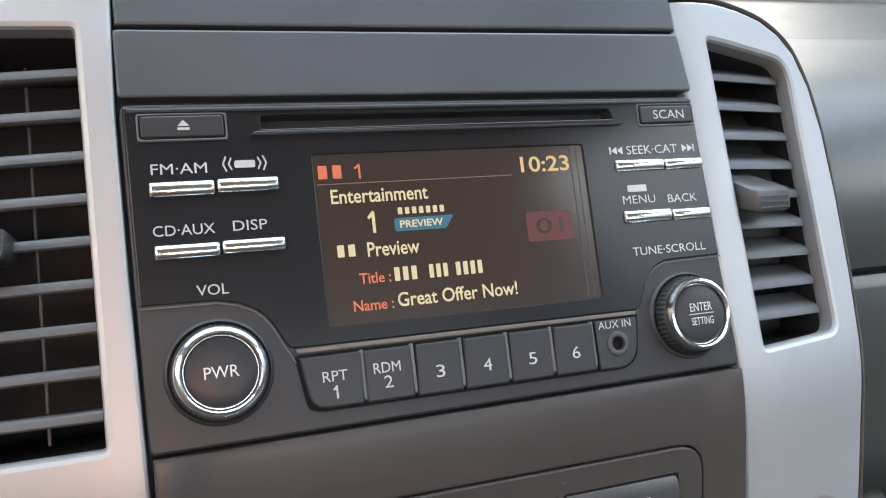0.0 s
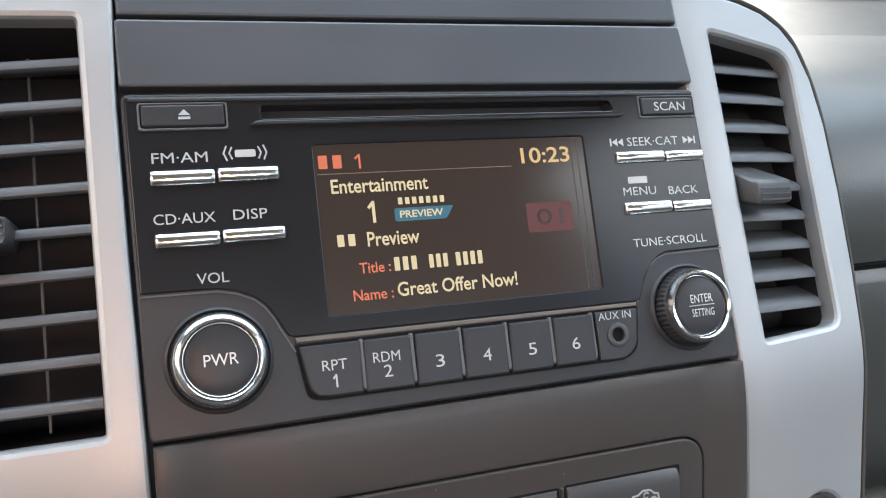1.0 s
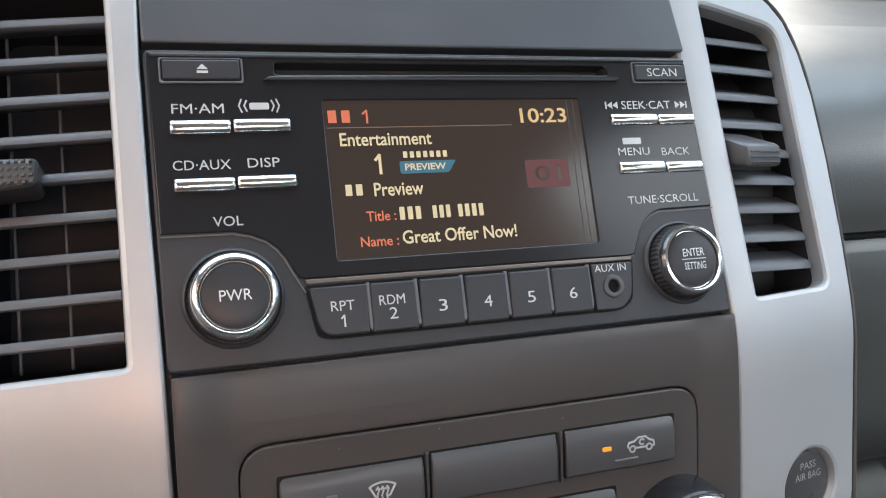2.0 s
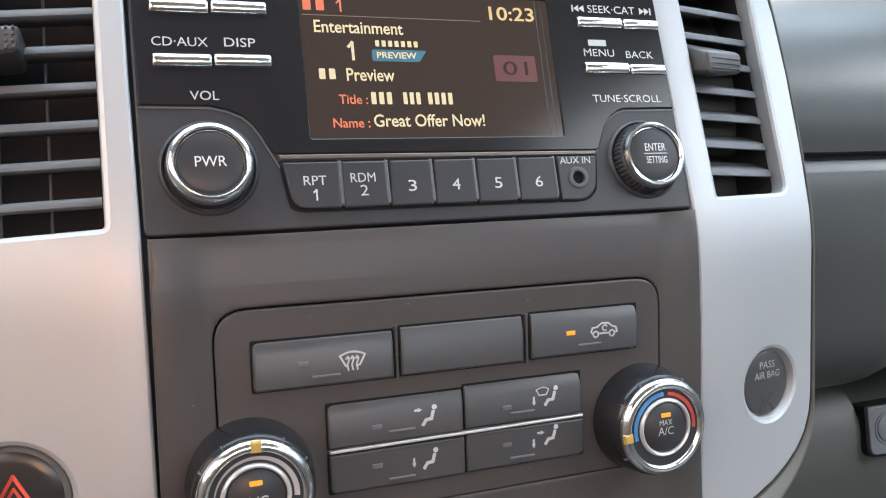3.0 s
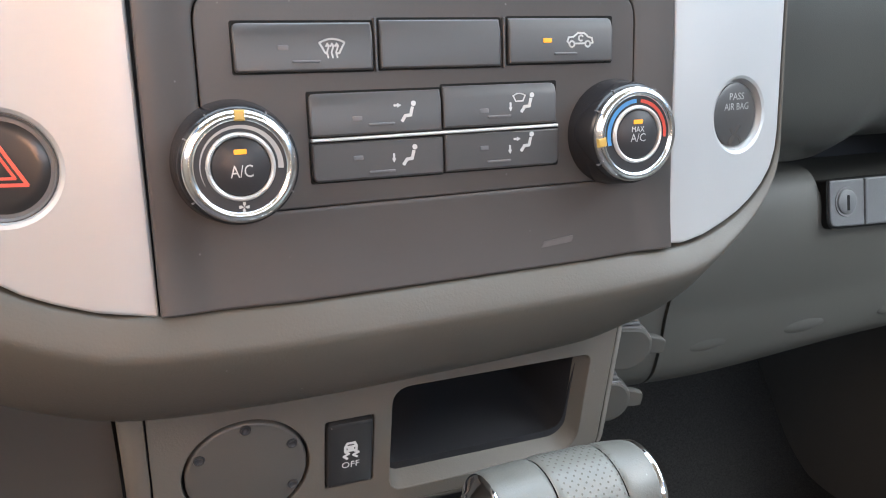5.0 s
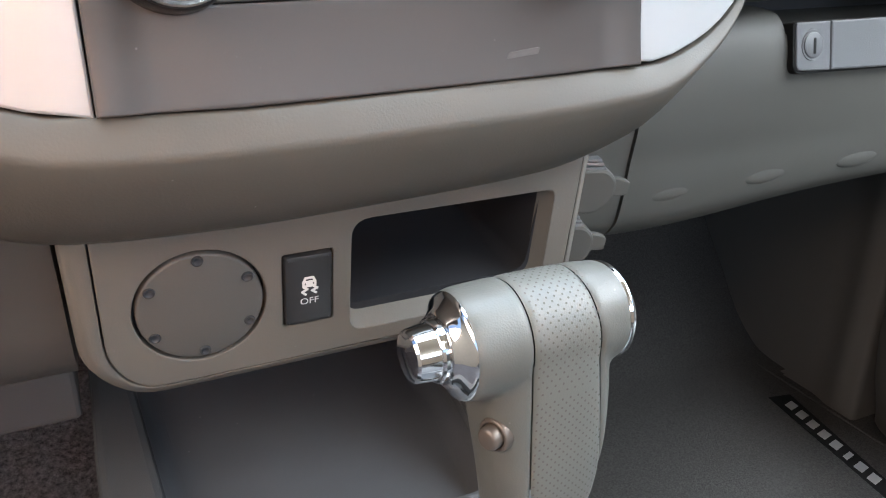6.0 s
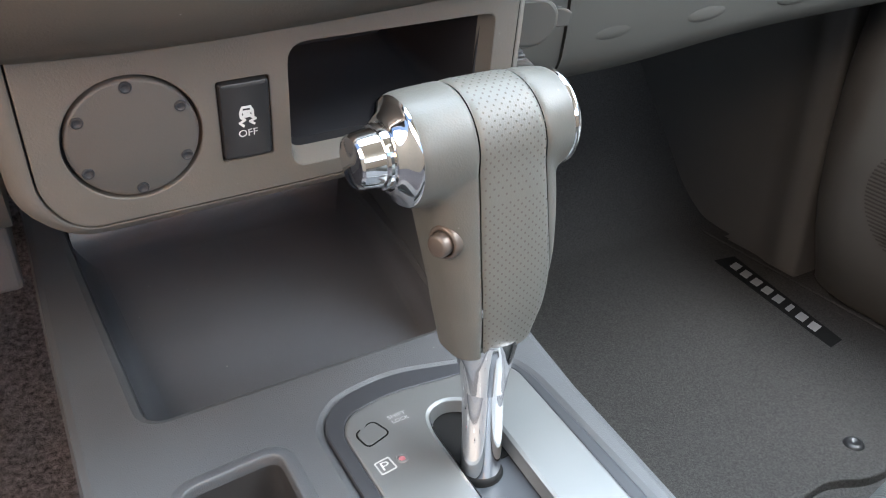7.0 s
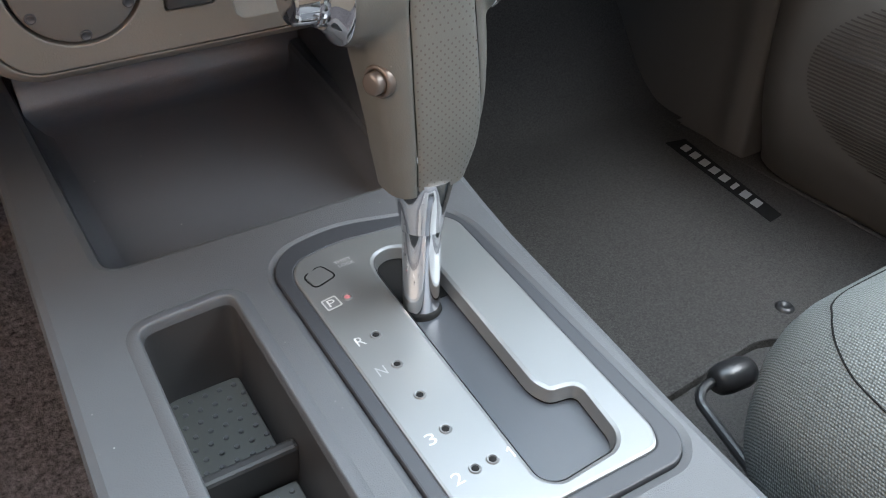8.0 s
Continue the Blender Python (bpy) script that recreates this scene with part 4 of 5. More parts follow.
def wide_key(u0, u1, v0, v1, r, label, w=-2.2):
    # Black sheet on the panel paints the shaded gap round the key.
    part("key_gap_shade", prism(rect(u0 - 0.65, u1 + 0.65, v0 - 0.65, v1 + 0.65, 1.0), -0.32, 0.1, 0), INK, climate)
    bm = prism(rounded([(u0, v0), (u1, v0), (u1, v1), (u0, v1)], r, 3), w, 1, 0.8)
    if v1 > -15:
        bmesh.ops.bisect_plane(bm, geom=bm.verts[:] + bm.edges[:] + bm.faces[:], plane_co=(0, 0, (v1 - 4.6) * MM), plane_no=(0, 0, 1))
        move(bm, lambda c: Vector((c.x, c.y + (1.6 * MM * min(1, max(0, c.z / MM - v1 + 4.6) / 4.6) if c.y < 0.0005 else 0), c.z)))
    return part("key", bm, KEYC, climate, label)


k1 = wide_key(-75.7, -28.0, 2.2, 18.5, [1.5, 0.6, 0.6, 2.5], "wide dark key with a defrost sign")
wide_key(-25.3, 21.5, 2.4, 19.3, 0.6, "wide plain dark key")
k3 = wide_key(24.8, 70.0, 3.0, 19.7, [0.6, 1.5, 2.5, 0.6], "wide dark key with an air recirculation sign")
k4 = wide_key(-51.8, -2.9, -20.2, -5.2, [0.6, 0.4, 0.4, 2.5], "dark key with an air to face sign")
k5 = wide_key(-2.2, 45.0, -19.6, -4.2, [0.4, 0.6, 2.5, 0.4], "dark key with a windscreen and feet sign")
k6 = wide_key(-51.8, -2.6, -36.0, -22.4, [2.5, 0.4, 0.4, 0.6], "dark key with an air to feet sign")
k7 = wide_key(-2.0, 45.8, -35.7, -21.8, [0.4, 2.5, 0.6, 0.4], "dark key with a face and feet sign")
for a in (-26.7, 23.1):
    part("key_rib", prism(rect(a - 0.5, a + 0.5, 1.6, 19.8), -1.7, 0, 0.3), KEYC, climate)
part("chrome_line", prism([(-51.6, -21.9), (45.6, -21.2), (45.6, -20.1), (-51.6, -20.8)], -2.4, 0, 0.4), RINGS, climate, "thin chrome strip between the keys")
W = -2.35


def sign(parent, lines, width, mat=WHITE):
    part("sign", stroke(lines, width * 0.9, W, W + 0.15), mat, parent)


def arc(u, v, r, a0, a1, n=14):
    return [(u + r * cos(radians(a0 + (a1 - a0) * i / n)), v + r * sin(radians(a0 + (a1 - a0) * i / n))) for i in range(n + 1)]


def seated(parent, u, v, arrows):
    """A seated figure sign with its air arrows."""
    bm = merge(prism(disc(u + 3.3, v + 3.1, 0.95, 14), W, W + 0.15, 0), stroke([[(u + 2.8, v + 1.6), (u + 2.1, v - 1.0), (u + 0.1, v - 1.2), (u - 1.1, v - 2.9)]], 1.15, W, W + 0.15))
    part("sign", bm, WHITE, parent)
    for ax, ay, bx, by in arrows:
        l = hypot(bx - ax, by - ay)
        dx, dy = (bx - ax) / l, (by - ay) / l
        head = [(bx - dx * 0.2 - dy * 0.8, by - dy * 0.2 + dx * 0.8), (bx - dx * 0.2 + dy * 0.8, by - dy * 0.2 - dx * 0.8), (bx + dx * 1.3, by + dy * 1.3)]
        part("sign", merge(stroke([[(ax, ay), (bx, by)]], 0.75, W, W + 0.15), prism(head, W, W + 0.15, 0)), WHITE, parent)


u, v = -42.6, 10.2
sign(k1, [arc(u, v - 5.6, 8.2, 122, 58), [(u - 4.35, v + 1.35), (u - 2.5, v - 2.0), (u - 1.8, v - 2.2)], [(u + 4.35, v + 1.35), (u + 2.5, v - 2.0), (u + 1.8, v - 2.2)]], 0.75)
sign(k1, [[(u + q, v + 1.0), (u + q + 0.3, v - 0.2), (u + q - 0.3, v - 1.8), (u + q + 0.1, v - 3.6)] for q in (-1.6, 0, 1.6)] + [[(u + q - 0.6, v + 0.2), (u + q, v + 1.1), (u + q + 0.6, v + 0.2)] for q in (-1.6, 0, 1.6)], 0.6)
u, v = 55.1, 11.4
sign(k3, [[(u - 5.6, v - 0.6), (u - 5.0, v + 0.9), (u - 3.0, v + 1.1), (u - 1.0, v + 2.5), (u + 1.9, v + 2.4), (u + 3.6, v + 1.0), (u + 5.2, v + 0.6), (u + 5.6, v - 1.2), (u + 4.6, v - 1.4)], [(u + 2.2, v - 1.4), (u - 2.4, v - 1.4)], [(u - 4.8, v - 1.4), (u - 5.6, v - 0.6)], arc(u + 3.4, v - 1.6, 1.1, 0, 360), arc(u - 3.6, v - 1.6, 1.1, 0, 360), arc(u + 0.4, v + 0.6, 1.0, 40, 300)], 0.72)
seated(k4, -17.2, -13.0, ((-21.2, -10.4, -19.8, -10.4),))
seated(k5, 30.8, -11.8, ((25.0, -11.4, 25.0, -13.2),))
sign(k5, [arc(28.6, -12.6, 4.6, 125, 55), [(26.2, -8.8), (27.2, -10.8), (30.2, -10.8), (31.2, -8.8)]], 0.5)
seated(k6, -17.2, -28.6, ((-22.0, -27.6, -22.0, -29.4),))
seated(k7, 30.6, -26.6, ((24.6, -27.4, 24.6, -29.2), (26.4, -25.0, 27.8, -25.0)))
for k, u, v, mat in ((k1, -59.4, 10.2, GREYTRIM), (k3, 40.9, 11.3, LED), (k4, -35.0, -14.4, GREYTRIM), (k5, 14.1, -13.8, GREYTRIM), (k6, -35.3, -28.2, GREYTRIM), (k7, 13.8, -27.6, GREYTRIM)):
    part("indicator", prism(rect(u - 1.8, u + 1.8, v - 0.8, v + 0.8, 0.3, 2), -2.5, -2.0, 0.1), mat, k, "glowing orange indicator" if mat is LED else "")
for k, u, v in ((k1, -51.7, 5.5), (k3, 48.9, 6.4), (k4, -26.0, -16.6), (k5, 20.3, -16.1), (k6, -26.6, -33.5), (k7, 19.9, -32.9)):
    part("touch_bar", prism(rect(u - 4.9, u + 4.9, v - 0.4, v + 0.4, 0.3, 2), -2.7, -2.0, 0.25), GREYTRIM, k)

for u, v, first in ((-78.2, -27.0, True), (72.0, -24.8, False)):
    dial = part("dial", lathe([(17.4, -15.2), (18.7, -14.6), (19.5, -12.6), (20.2, -7.0), (21.0, -1.0), (21.0, 1.0)], u, v, 96), GLOSS, climate, "round control dial with a chrome rim")
    part("chrome_rim", lathe([(14.4, -16.2), (14.8, -17.3), (15.8, -17.8), (17.2, -17.3), (18.1, -16.2), (18.5, -14.9), (18.2, -14.2)], u, v, 72), RIMS, dial, "bright chrome rim")
    part("dial_face", lathe([(11.0, -16.6), (14.6, -16.6), (14.8, -15.0)], u, v, 72), KEY, dial)
    part("chrome_ring", lathe([(9.5, -16.5), (9.7, -17.4), (10.3, -17.7), (10.9, -17.3), (11.1, -16.5)], u, v, 72), RINGS, dial, "inner chrome ring")
    part("push_cap", lathe([(0.1, -17.2), (8.8, -17.2), (9.4, -16.6), (9.5, -15.0)], u, v, 60), KEY, dial)
    part("indicator", prism(rect(u - 2.0, u + 2.0, v + 4.0, v + 5.6, 0.3, 2), -17.5, -17.1, 0.1), LED, dial, "glowing orange indicator")
    if first:
        part("marking", letters("A/C", u - 3.6, u + 3.6, v - 3.4, v + 0.6, -17.35), WHITE, dial)
        fan = [prism([(u + r * cos(radians(q + a)), v - 13.0 + r * sin(radians(q + a))) for r, a in ((0.15, 0), (1.0, -32), (1.7, -18), (1.7, 14), (0.9, 22))], -16.85, -16.5, 0) for q in (0, 90, 180, 270)]
        part("marking", merge(*fan), WHITE, dial, "small white fan sign")
        bm = bmesh.new()
        n = 40
        prev = None
        for i in range(n + 1):
            a = radians(205 - 210 * i / n)
            h = 0.15 + 1.7 * i / n
            q = [bm.verts.new(((u + r * cos(a)) * MM, -16.75 * MM, (v + r * sin(a)) * MM)) for r in (12.7 - h / 2, 12.7 + h / 2)]
            if prev:
                bm.faces.new((prev[0], prev[1], q[1], q[0]))
            prev = q
        part("marking", bm, DIM, dial, "pale wedge that widens round the dial")
        pa = 88
    else:
        part("marking", letters("MAX", u - 2.8, u + 2.8, v + 0.9, v + 3.0, -17.35), WHITE, dial)
        part("marking", letters("A/C", u - 3.4, u + 3.4, v - 2.8, v + 0.3, -17.35), WHITE, dial)
        part("marking", stroke([arc(u, v, 12.7, 195, 95, 20)], 1.5, -16.8, -16.5), BLUE, dial, "blue cold scale")
        part("marking", stroke([arc(u, v, 12.7, 82, -5, 20)], 1.3, -16.8, -16.5), RED, dial, "red warm scale")
        pa = 188
    c, s_ = cos(radians(pa)), sin(radians(pa))
    q = [(14.5, -1.7), (18.0, -1.7), (18.0, 1.7), (14.5, 1.7)]
    part("pointer", prism([(u + a * c - b * s_, v + a * s_ + b * c) for a, b in q], -18.0, -14.5, 0.5), GOLD, dial, "amber pointer")
    for a in (30, 60, 120, 150, 215, 330):
        part("tick", stroke([[(u + 18.3 * cos(radians(a)), v + 18.3 * sin(radians(a))), (u + 19.2 * cos(radians(a)), v + 19.2 * sin(radians(a)))]], 0.5, -14.8, -9), GREYTRIM, dial)

# ---------------------------------------------------------------- lower housing under the stack
lower = thing("lower_panel", LOWER, "warm grey lower panel with an open cubby", "dashboard panel")
PLATE = rounded([(-115.4, 60), (-115.8, -20), (-104, -36.6), (92, -36.6), (103, -28), (103.6, 60)], [0, 12, 14, 10, 10, 0], 5)
HOUSE = rounded([(-127, 72), (-126, -24), (-107, -43), (98, -43), (109.5, -30), (109.5, 72)], [0, 14, 14, 12, 10, 0], 5)
CUBBY = rounded([(-10.2, -17.2), (83.5, -17.2), (86.6, 31), (-10.2, 31)], [5, 8, 4, 9], 5)
CAPHOLE = disc(-77.0, 0.6, 27.3, 56)
KEYHOLE = rect(-42.6, -20.2, -18.2, 18.9, 1.5)
part("housing", prism(HOUSE, 0.0, 120, 5.6, [offset(PLATE, -0.8)], hb=0.6), GREY, lower, "rounded outer housing", 60)
part("front_plate", prism(PLATE, -0.6, 5, 0.7, [CAPHOLE, KEYHOLE, rounded([(-11.6, -28.2), (82, -28.2), (90.2, -21), (90.4, 30.8), (-11.6, 30.8)], [8, 12, 6, 5, 9], 5)]), GREY, lower, "matt warm grey plate")
part("plate_backing", prism(offset(PLATE, -2), 7, 8, 0, [offset(CUBBY, -1)]), DARK, lower)
bm = bmesh.new()
r0 = rounded([(-11.6, -28.2), (82, -28.2), (90.2, -21), (90.4, 30.8), (-11.6, 30.8)], [8, 12, 6, 5, 9], 5)
r1 = rounded([(-10.2, -21.0), (80, -21.0), (85.6, -15.5), (86.4, 29.6), (-10.2, 29.6)], [6, 10, 4, 4, 8], 5)
a = [bm.verts.new((u * MM, 0.0003, v * MM)) for u, v in r0]
b = [bm.verts.new((u * MM, 0.0085, v * MM)) for u, v in r1]
for i in range(len(a)):
    j = (i + 1) % len(a)
    bm.faces.new((a[i], a[j], b[j], b[i]))
bmesh.ops.recalc_face_normals(bm, faces=bm.faces)
part("cubby_rim", bm, GREY, lower, "bevelled rim round the cubby")
bm = bmesh.new()
c = [bm.verts.new((u * MM, 0.1, v * MM)) for u, v in offset(r1, 4)]
b = [bm.verts.new((u * MM, 0.0084, v * MM)) for u, v in r1]
for i in range(len(b)):
    j = (i + 1) % len(b)
    bm.faces.new((b[i], b[j], c[j], c[i]))
bm.faces.new(c)
bmesh.ops.recalc_face_normals(bm, faces=bm.faces)
part("cubby", bm, DARK, lower, "deep dark open storage cubby")

cap = thing("blanking_cap", LOWER @ pose(-0.0770, 0, 0.0006), "round grey blanking cap with six dimples", "cover cap")
part("cap_disc", lathe([(0.1, -0.9), (24.5, -0.9), (25.4, -0.6), (25.9, 0.4), (25.9, 4)], 0, 0, 72), CAPM, cap)
for i in range(6):
    a = radians(90 + 60 * i)
    bm = lathe([(0.1, -0.92), (1.3, -0.95), (1.8, -1.5), (2.3, -1.4), (2.6, -0.85), (2.6, -0.5)], 22.6 * cos(a), 22.6 * sin(a), 16)
    part("dimple", bm, KEY, cap)
vdc = thing("traction_switch", LOWER @ pose(-0.0314, 0, 0.0003), "black rectangular traction control switch lettered OFF", "switch")
part("rocker", prism(rect(-10.7, 10.7, -17.9, 18.0, 2.2, 4), -2.4, 4, 1.9), INKP, vdc, smooth=40)
part("marking", letters("OFF", -4.1, 4.1, -6.9, -3.7, -2.55), BRIGHT, vdc)
W = -2.55
part("sign", merge(stroke([[(-2.6, 4.6), (-1.7, 6.6), (1.7, 6.6), (2.6, 4.6), (2.6, 2.4), (-2.6, 2.4), (-2.6, 4.6), (2.6, 4.6)], [(-1.2, 3.4), (1.2, 3.4)]], 1.1, W, W + 0.15), stroke([[(-2.4, 1.9), (-0.9, 0.8), (-3.2, -0.4), (-1.6, -2.0)], [(2.0, 1.9), (3.6, 0.8), (1.2, -0.2), (3.0, -1.6)]], 1.05, W, W + 0.15)), BRIGHT, vdc, "white skidding car sign")

# ---------------------------------------------------------------- centre console
console = thing("centre_console", DECK, "grey grained plastic centre console", "console")
TRAY = rounded([(2.5, 53), (164, 52.2), (177, 120), (194, 380), (-9, 380)], [10, 14, 30, 4, 4], 5)
BIN = rounded([(1.6, -190), (48.2, -190), (48.6, 5.0), (3.4, 2.0)], [6, 6, 8, 9], 5)
SURR = rounded([(70, -172), (163.5, -174.5), (172.0, -166), (177.3, -5), (172, 12.5), (114, 28.5), (84, 23.5), (70.6, 9.5)], [14, 10, 12, 16, 12, 60, 12, 14], 5)
GATE = rounded([(76.6, -164), (159, -166), (164.4, -158), (172.4, -1), (166.6, 8.4), (107, 15), (84, 10), (77.4, 0)], [6, 5, 5, 5, 4, 30, 8, 6], 5)
SLOTP = rounded([(110.4, -153), (116, -158.5), (144, -157.2), (149.6, -151.5), (152.8, -124.0), (140.0, -121.6), (136.6, -114), (142.0, -26), (138, -8), (128, -2.8), (118.4, -6.4), (115, -16)], [4, 4, 5, 4, 5, 3, 6, 5, 6, 6, 5, 5], 5)
BODY = [(-36.5, -420), (176, -420), (181.8, -187), (184, -146), (193.4, -22), (198.5, 17), (203.4, 48), (213, 120), (213, 400), (-25, 400), (-31, 155)]
part("body", prism(BODY, 0, 238, 5.0, [TRAY, BIN, offset(SURR, 1)]), CONSOLE, console, "grained grey shell").data.transform(Matrix(((1, 0, 0, 0), (0, 0, 1, 0), (0, -1, 0, 0), (0, 0, 0, 1))))


def deck_part(name, bm, material, label="", parent=None, smooth=None):
    return part(name, move(bm, level), material, parent or console, label, smooth)


def well(name, outline, top, bottom, shrink, material, label=""):
    bm = bmesh.new()
    lower_ring = offset(outline, shrink)
    steps = [(1 - cos(pi / 2 * k / 6), sin(pi / 2 * k / 6)) for k in range(7)]
    rr = [[bm.verts.new((u * MM, w * MM, v * MM)) for u, v in offset(outline, a * shrink)] for a, w in [(a, top + (bottom - top) * b) for a, b in steps]]
    for q0, q1 in zip(rr, rr[1:]):
        for i in range(len(q0)):
            j = (i + 1) % len(q0)
            bm.faces.new((q0[i], q0[j], q1[j], q1[i]))
    for tri in tessellate_polygon([[Vector((u, v, 0)) for u, v in lower_ring]]):
        bm.faces.new([rr[-1][i] for i in tri])
    bmesh.ops.recalc_face_normals(bm, faces=bm.faces)
    return deck_part(name, bm, material, label, smooth=50)


well("tray", offset(TRAY, 0.15), 4.6, 21, 13, TRAYM, "dark soft-lined open tray")
well("bin", offset(BIN, 0.35), 3.6, 52, 4, BINM, "deep dark storage bin")
# the tray closes in a rounded wall under the lower panel
BACK = smooth_line([(225, 21.4), (240, 20.6), (251, 18.2), (259, 12.5), (264, 3), (267, -12), (270, -60), (271, -85)], 4)
bm = bmesh.new()
rows = [[bm.verts.new((u * MM, w * MM, (v + 0.00045 * (u - 85) ** 2 * -1) * MM)) for v, w in BACK] + [bm.verts.new((u * MM, -85 * MM, 300 * MM)), bm.verts.new((u * MM, 22 * MM, 300 * MM))] for u in range(-3, 197, 9)]
for r0, r1 in zip(rows, rows[1:]):
    for j in range(len(r0)):
        k = (j + 1) % len(r0)
        bm.faces.new((r0[j], r0[k], r1[k], r1[j]))
bm.faces.new(rows[0])
bm.faces.new(rows[-1])
bmesh.ops.recalc_face_normals(bm, faces=bm.faces)
deck_part("tray_back", bm, TRAYM, "rounded far wall of the tray", smooth=60)
# the tray's far side rises to the lower panel
bm = bmesh.new()
rows = []
for v in range(46, 300, 8):
    k = min(1, max(0, (v - 46) / 66))
    h = 78 * k * k * (3 - 2 * k)
    foot, out = float(np.interp(v, (46, 120, 200, 300), (164.5, 177, 188, 199))), float(np.interp(v, (48, 120, 300), (202.4, 212, 212)))
    top = foot + 6 + 4 * k
    rows.append([bm.verts.new((u * MM, w * MM, v * MM)) for u, w in ((foot - 12, 20.6), (foot - 5, 19.0), (foot - 1, 14.0), (foot + 1, 6.0), (top - 4, 3 - h * 0.8), (top - 2, 2.2 - h * 0.94), (top + 2, 1.6 - h), (out - 10, 1.6 - h), (out - 4, 2.4 - h * 0.96), (out - 1.2, 6 - h * 0.85), (out - 0.6, 20))])
for r0, r1_ in zip(rows, rows[1:]):
    for a, b, c, d in zip(r0, r0[1:], r1_[1:], r1_):
        bm.faces.new((a, b, c, d))
bmesh.ops.recalc_face_normals(bm, faces=bm.faces)
deck_part("side_rail", bm, CONSOLE, "raised side of the tray, rounded at its foot", smooth=60)
# the rim of the bin swells up to a fine edge
bm = bmesh.new()
rows = [[bm.verts.new((u * MM, w * MM, v * MM)) for u, v in offset(BIN, d)] for d, w in ((-6.6, 0.3), (-5.8, -0.15), (-4.2, -0.75), (-2.6, -1.2), (-1.0, -1.45), (-0.3, -1.4), (0.1, -1.0), (0.5, 0.4), (0.9, 4))]
for r0, r1_ in zip(rows, rows[1:]):
    for i in range(len(r0)):
        bm.faces.new((r0[i], r0[(i + 1) % len(r0)], r1_[(i + 1) % len(r0)], r1_[i]))
bmesh.ops.recalc_face_normals(bm, faces=bm.faces)
deck_part("bin_lip", bm, CONSOLE, "rounded rim of the bin", smooth=60)
deck_part("bin_mat", prism(rect(6.5, 43.5, -62, 0, 3), 48.5, 51.9, 0.8), RUBBER, "dimpled rubber mat")
for i in range(5):
    for j in range(8):
        deck_part("mat_stud", lathe([(0.1, 47.3), (1.1, 47.5), (1.5, 48.8)], 10.5 + 7.2 * i + (2.4 if j % 2 else 0), -5 - 7.4 * j, 8), GREYTRIM)
deck_part("bin_divider", prism(rounded([(3, -70), (47.5, -70), (47.5, -63.5), (3, -63.5)], 2), 30, 52, 2.0), BINM, "low divider across the bin")
deck_part("bin_mat", prism(rect(6.5, 43.5, -188, -72, 3), 48.5, 51.9, 0.8), RUBBER)
for i in range(5):
    for j in range(5):
        deck_part("mat_stud", lathe([(0.1, 47.3), (1.1, 47.5), (1.5, 48.8)], 10.5 + 7.2 * i + (2.4 if j % 2 else 0), -77 - 7.4 * j, 8), GREYTRIM)
shift = thing("shift_plate", DECK, "satin silver gear selector plate in a dark surround", "gear selector")


def shift_part(name, bm, material, label=""):
    return part(name, move(bm, level), material, shift, label)


shift_part("surround", prism(SURR, -1.2, 6, 1.0, [offset(GATE, 0.2)]), SURRM, "dark blue-grey surround")
shift_part("plate", prism(GATE, -1.8, 6, 1.5, [SLOTP], hb=2.3), BRUSHED, "satin silver plate with a stepped slot")
bm = bmesh.new()
ra, rb = SLOTP, offset(SLOTP, 1.2)
qa = [bm.verts.new((u * MM, -0.0008, v * MM)) for u, v in ra]
qb = [bm.verts.new((u * MM, 0.0045, v * MM)) for u, v in rb]
for i in range(len(qa)):
    j = (i + 1) % len(qa)
    bm.faces.new((qa[i], qa[j], qb[j], qb[i]))
bmesh.ops.recalc_face_normals(bm, faces=bm.faces)
shift_part("slot_wall", bm, BRUSHED)
bm = bmesh.new()
qa = [bm.verts.new((u * MM, 0.0045, v * MM)) for u, v in offset(SLOTP, 1.1)]
qb = [bm.verts.new((u * MM, 0.0085, v * MM)) for u, v in offset(SLOTP, 0.2)]
for i in range(len(qa)):
    j = (i + 1) % len(qa)
    bm.faces.new((qa[i], qa[j], qb[j], qb[i]))
bmesh.ops.recalc_face_normals(bm, faces=bm.faces)
# Black below the rim, in for the dark of the open slot.
shift_part("slot_liner", bm, INK)
shift_part("slide_cover", prism(offset(SLOTP, -3), 5.8, 7.8, 0), SLIDE, "dark sliding cover under the slot")
# Black sheet puts the shade at the slot's far end into colour.
shift_part("slot_end_shade", prism(rect(110, 144, -42, 2, 6), 5.2, 6.6, 0), INK, "black sheet painted in for the dark slot end")
for u, v in ((93.9, -24.9), (93.4, -54.1), (92.9, -74.3), (92.5, -94.2), (92.2, -114.6), (100.0, -136.0), (91.9, -136.2)):
    v -= 1.6
    rim = shift_part("indicator", lathe([(1.5, -1.7), (1.8, -2.4), (2.3, -2.5), (2.8, -1.6)], u, v, 20), BRUSHED, "small lamp in a raised rim")
    part("lens", move(lathe([(0.1, -2.0), (1.25, -2.0), (1.65, -1.7)], u, v, 16), level), PINK if v > -30 else INK, rim)
shift_part("lock_cover", prism(rounded([(82.2, -3.5), (84.2, -13.1), (95.8, -9.5), (92.2, 0.5)], 3.0), -2.2, -1.5, 0.2), BRUSHED, "small shift lock cover")
shift_part("cover_outline", stroke([[*rounded([(81.6, -3.2), (83.6, -13.8), (96.6, -9.8), (92.6, 1.0)], 3.4), (82.1, -5.8)]], 0.8, -1.95, -1.7), INK)
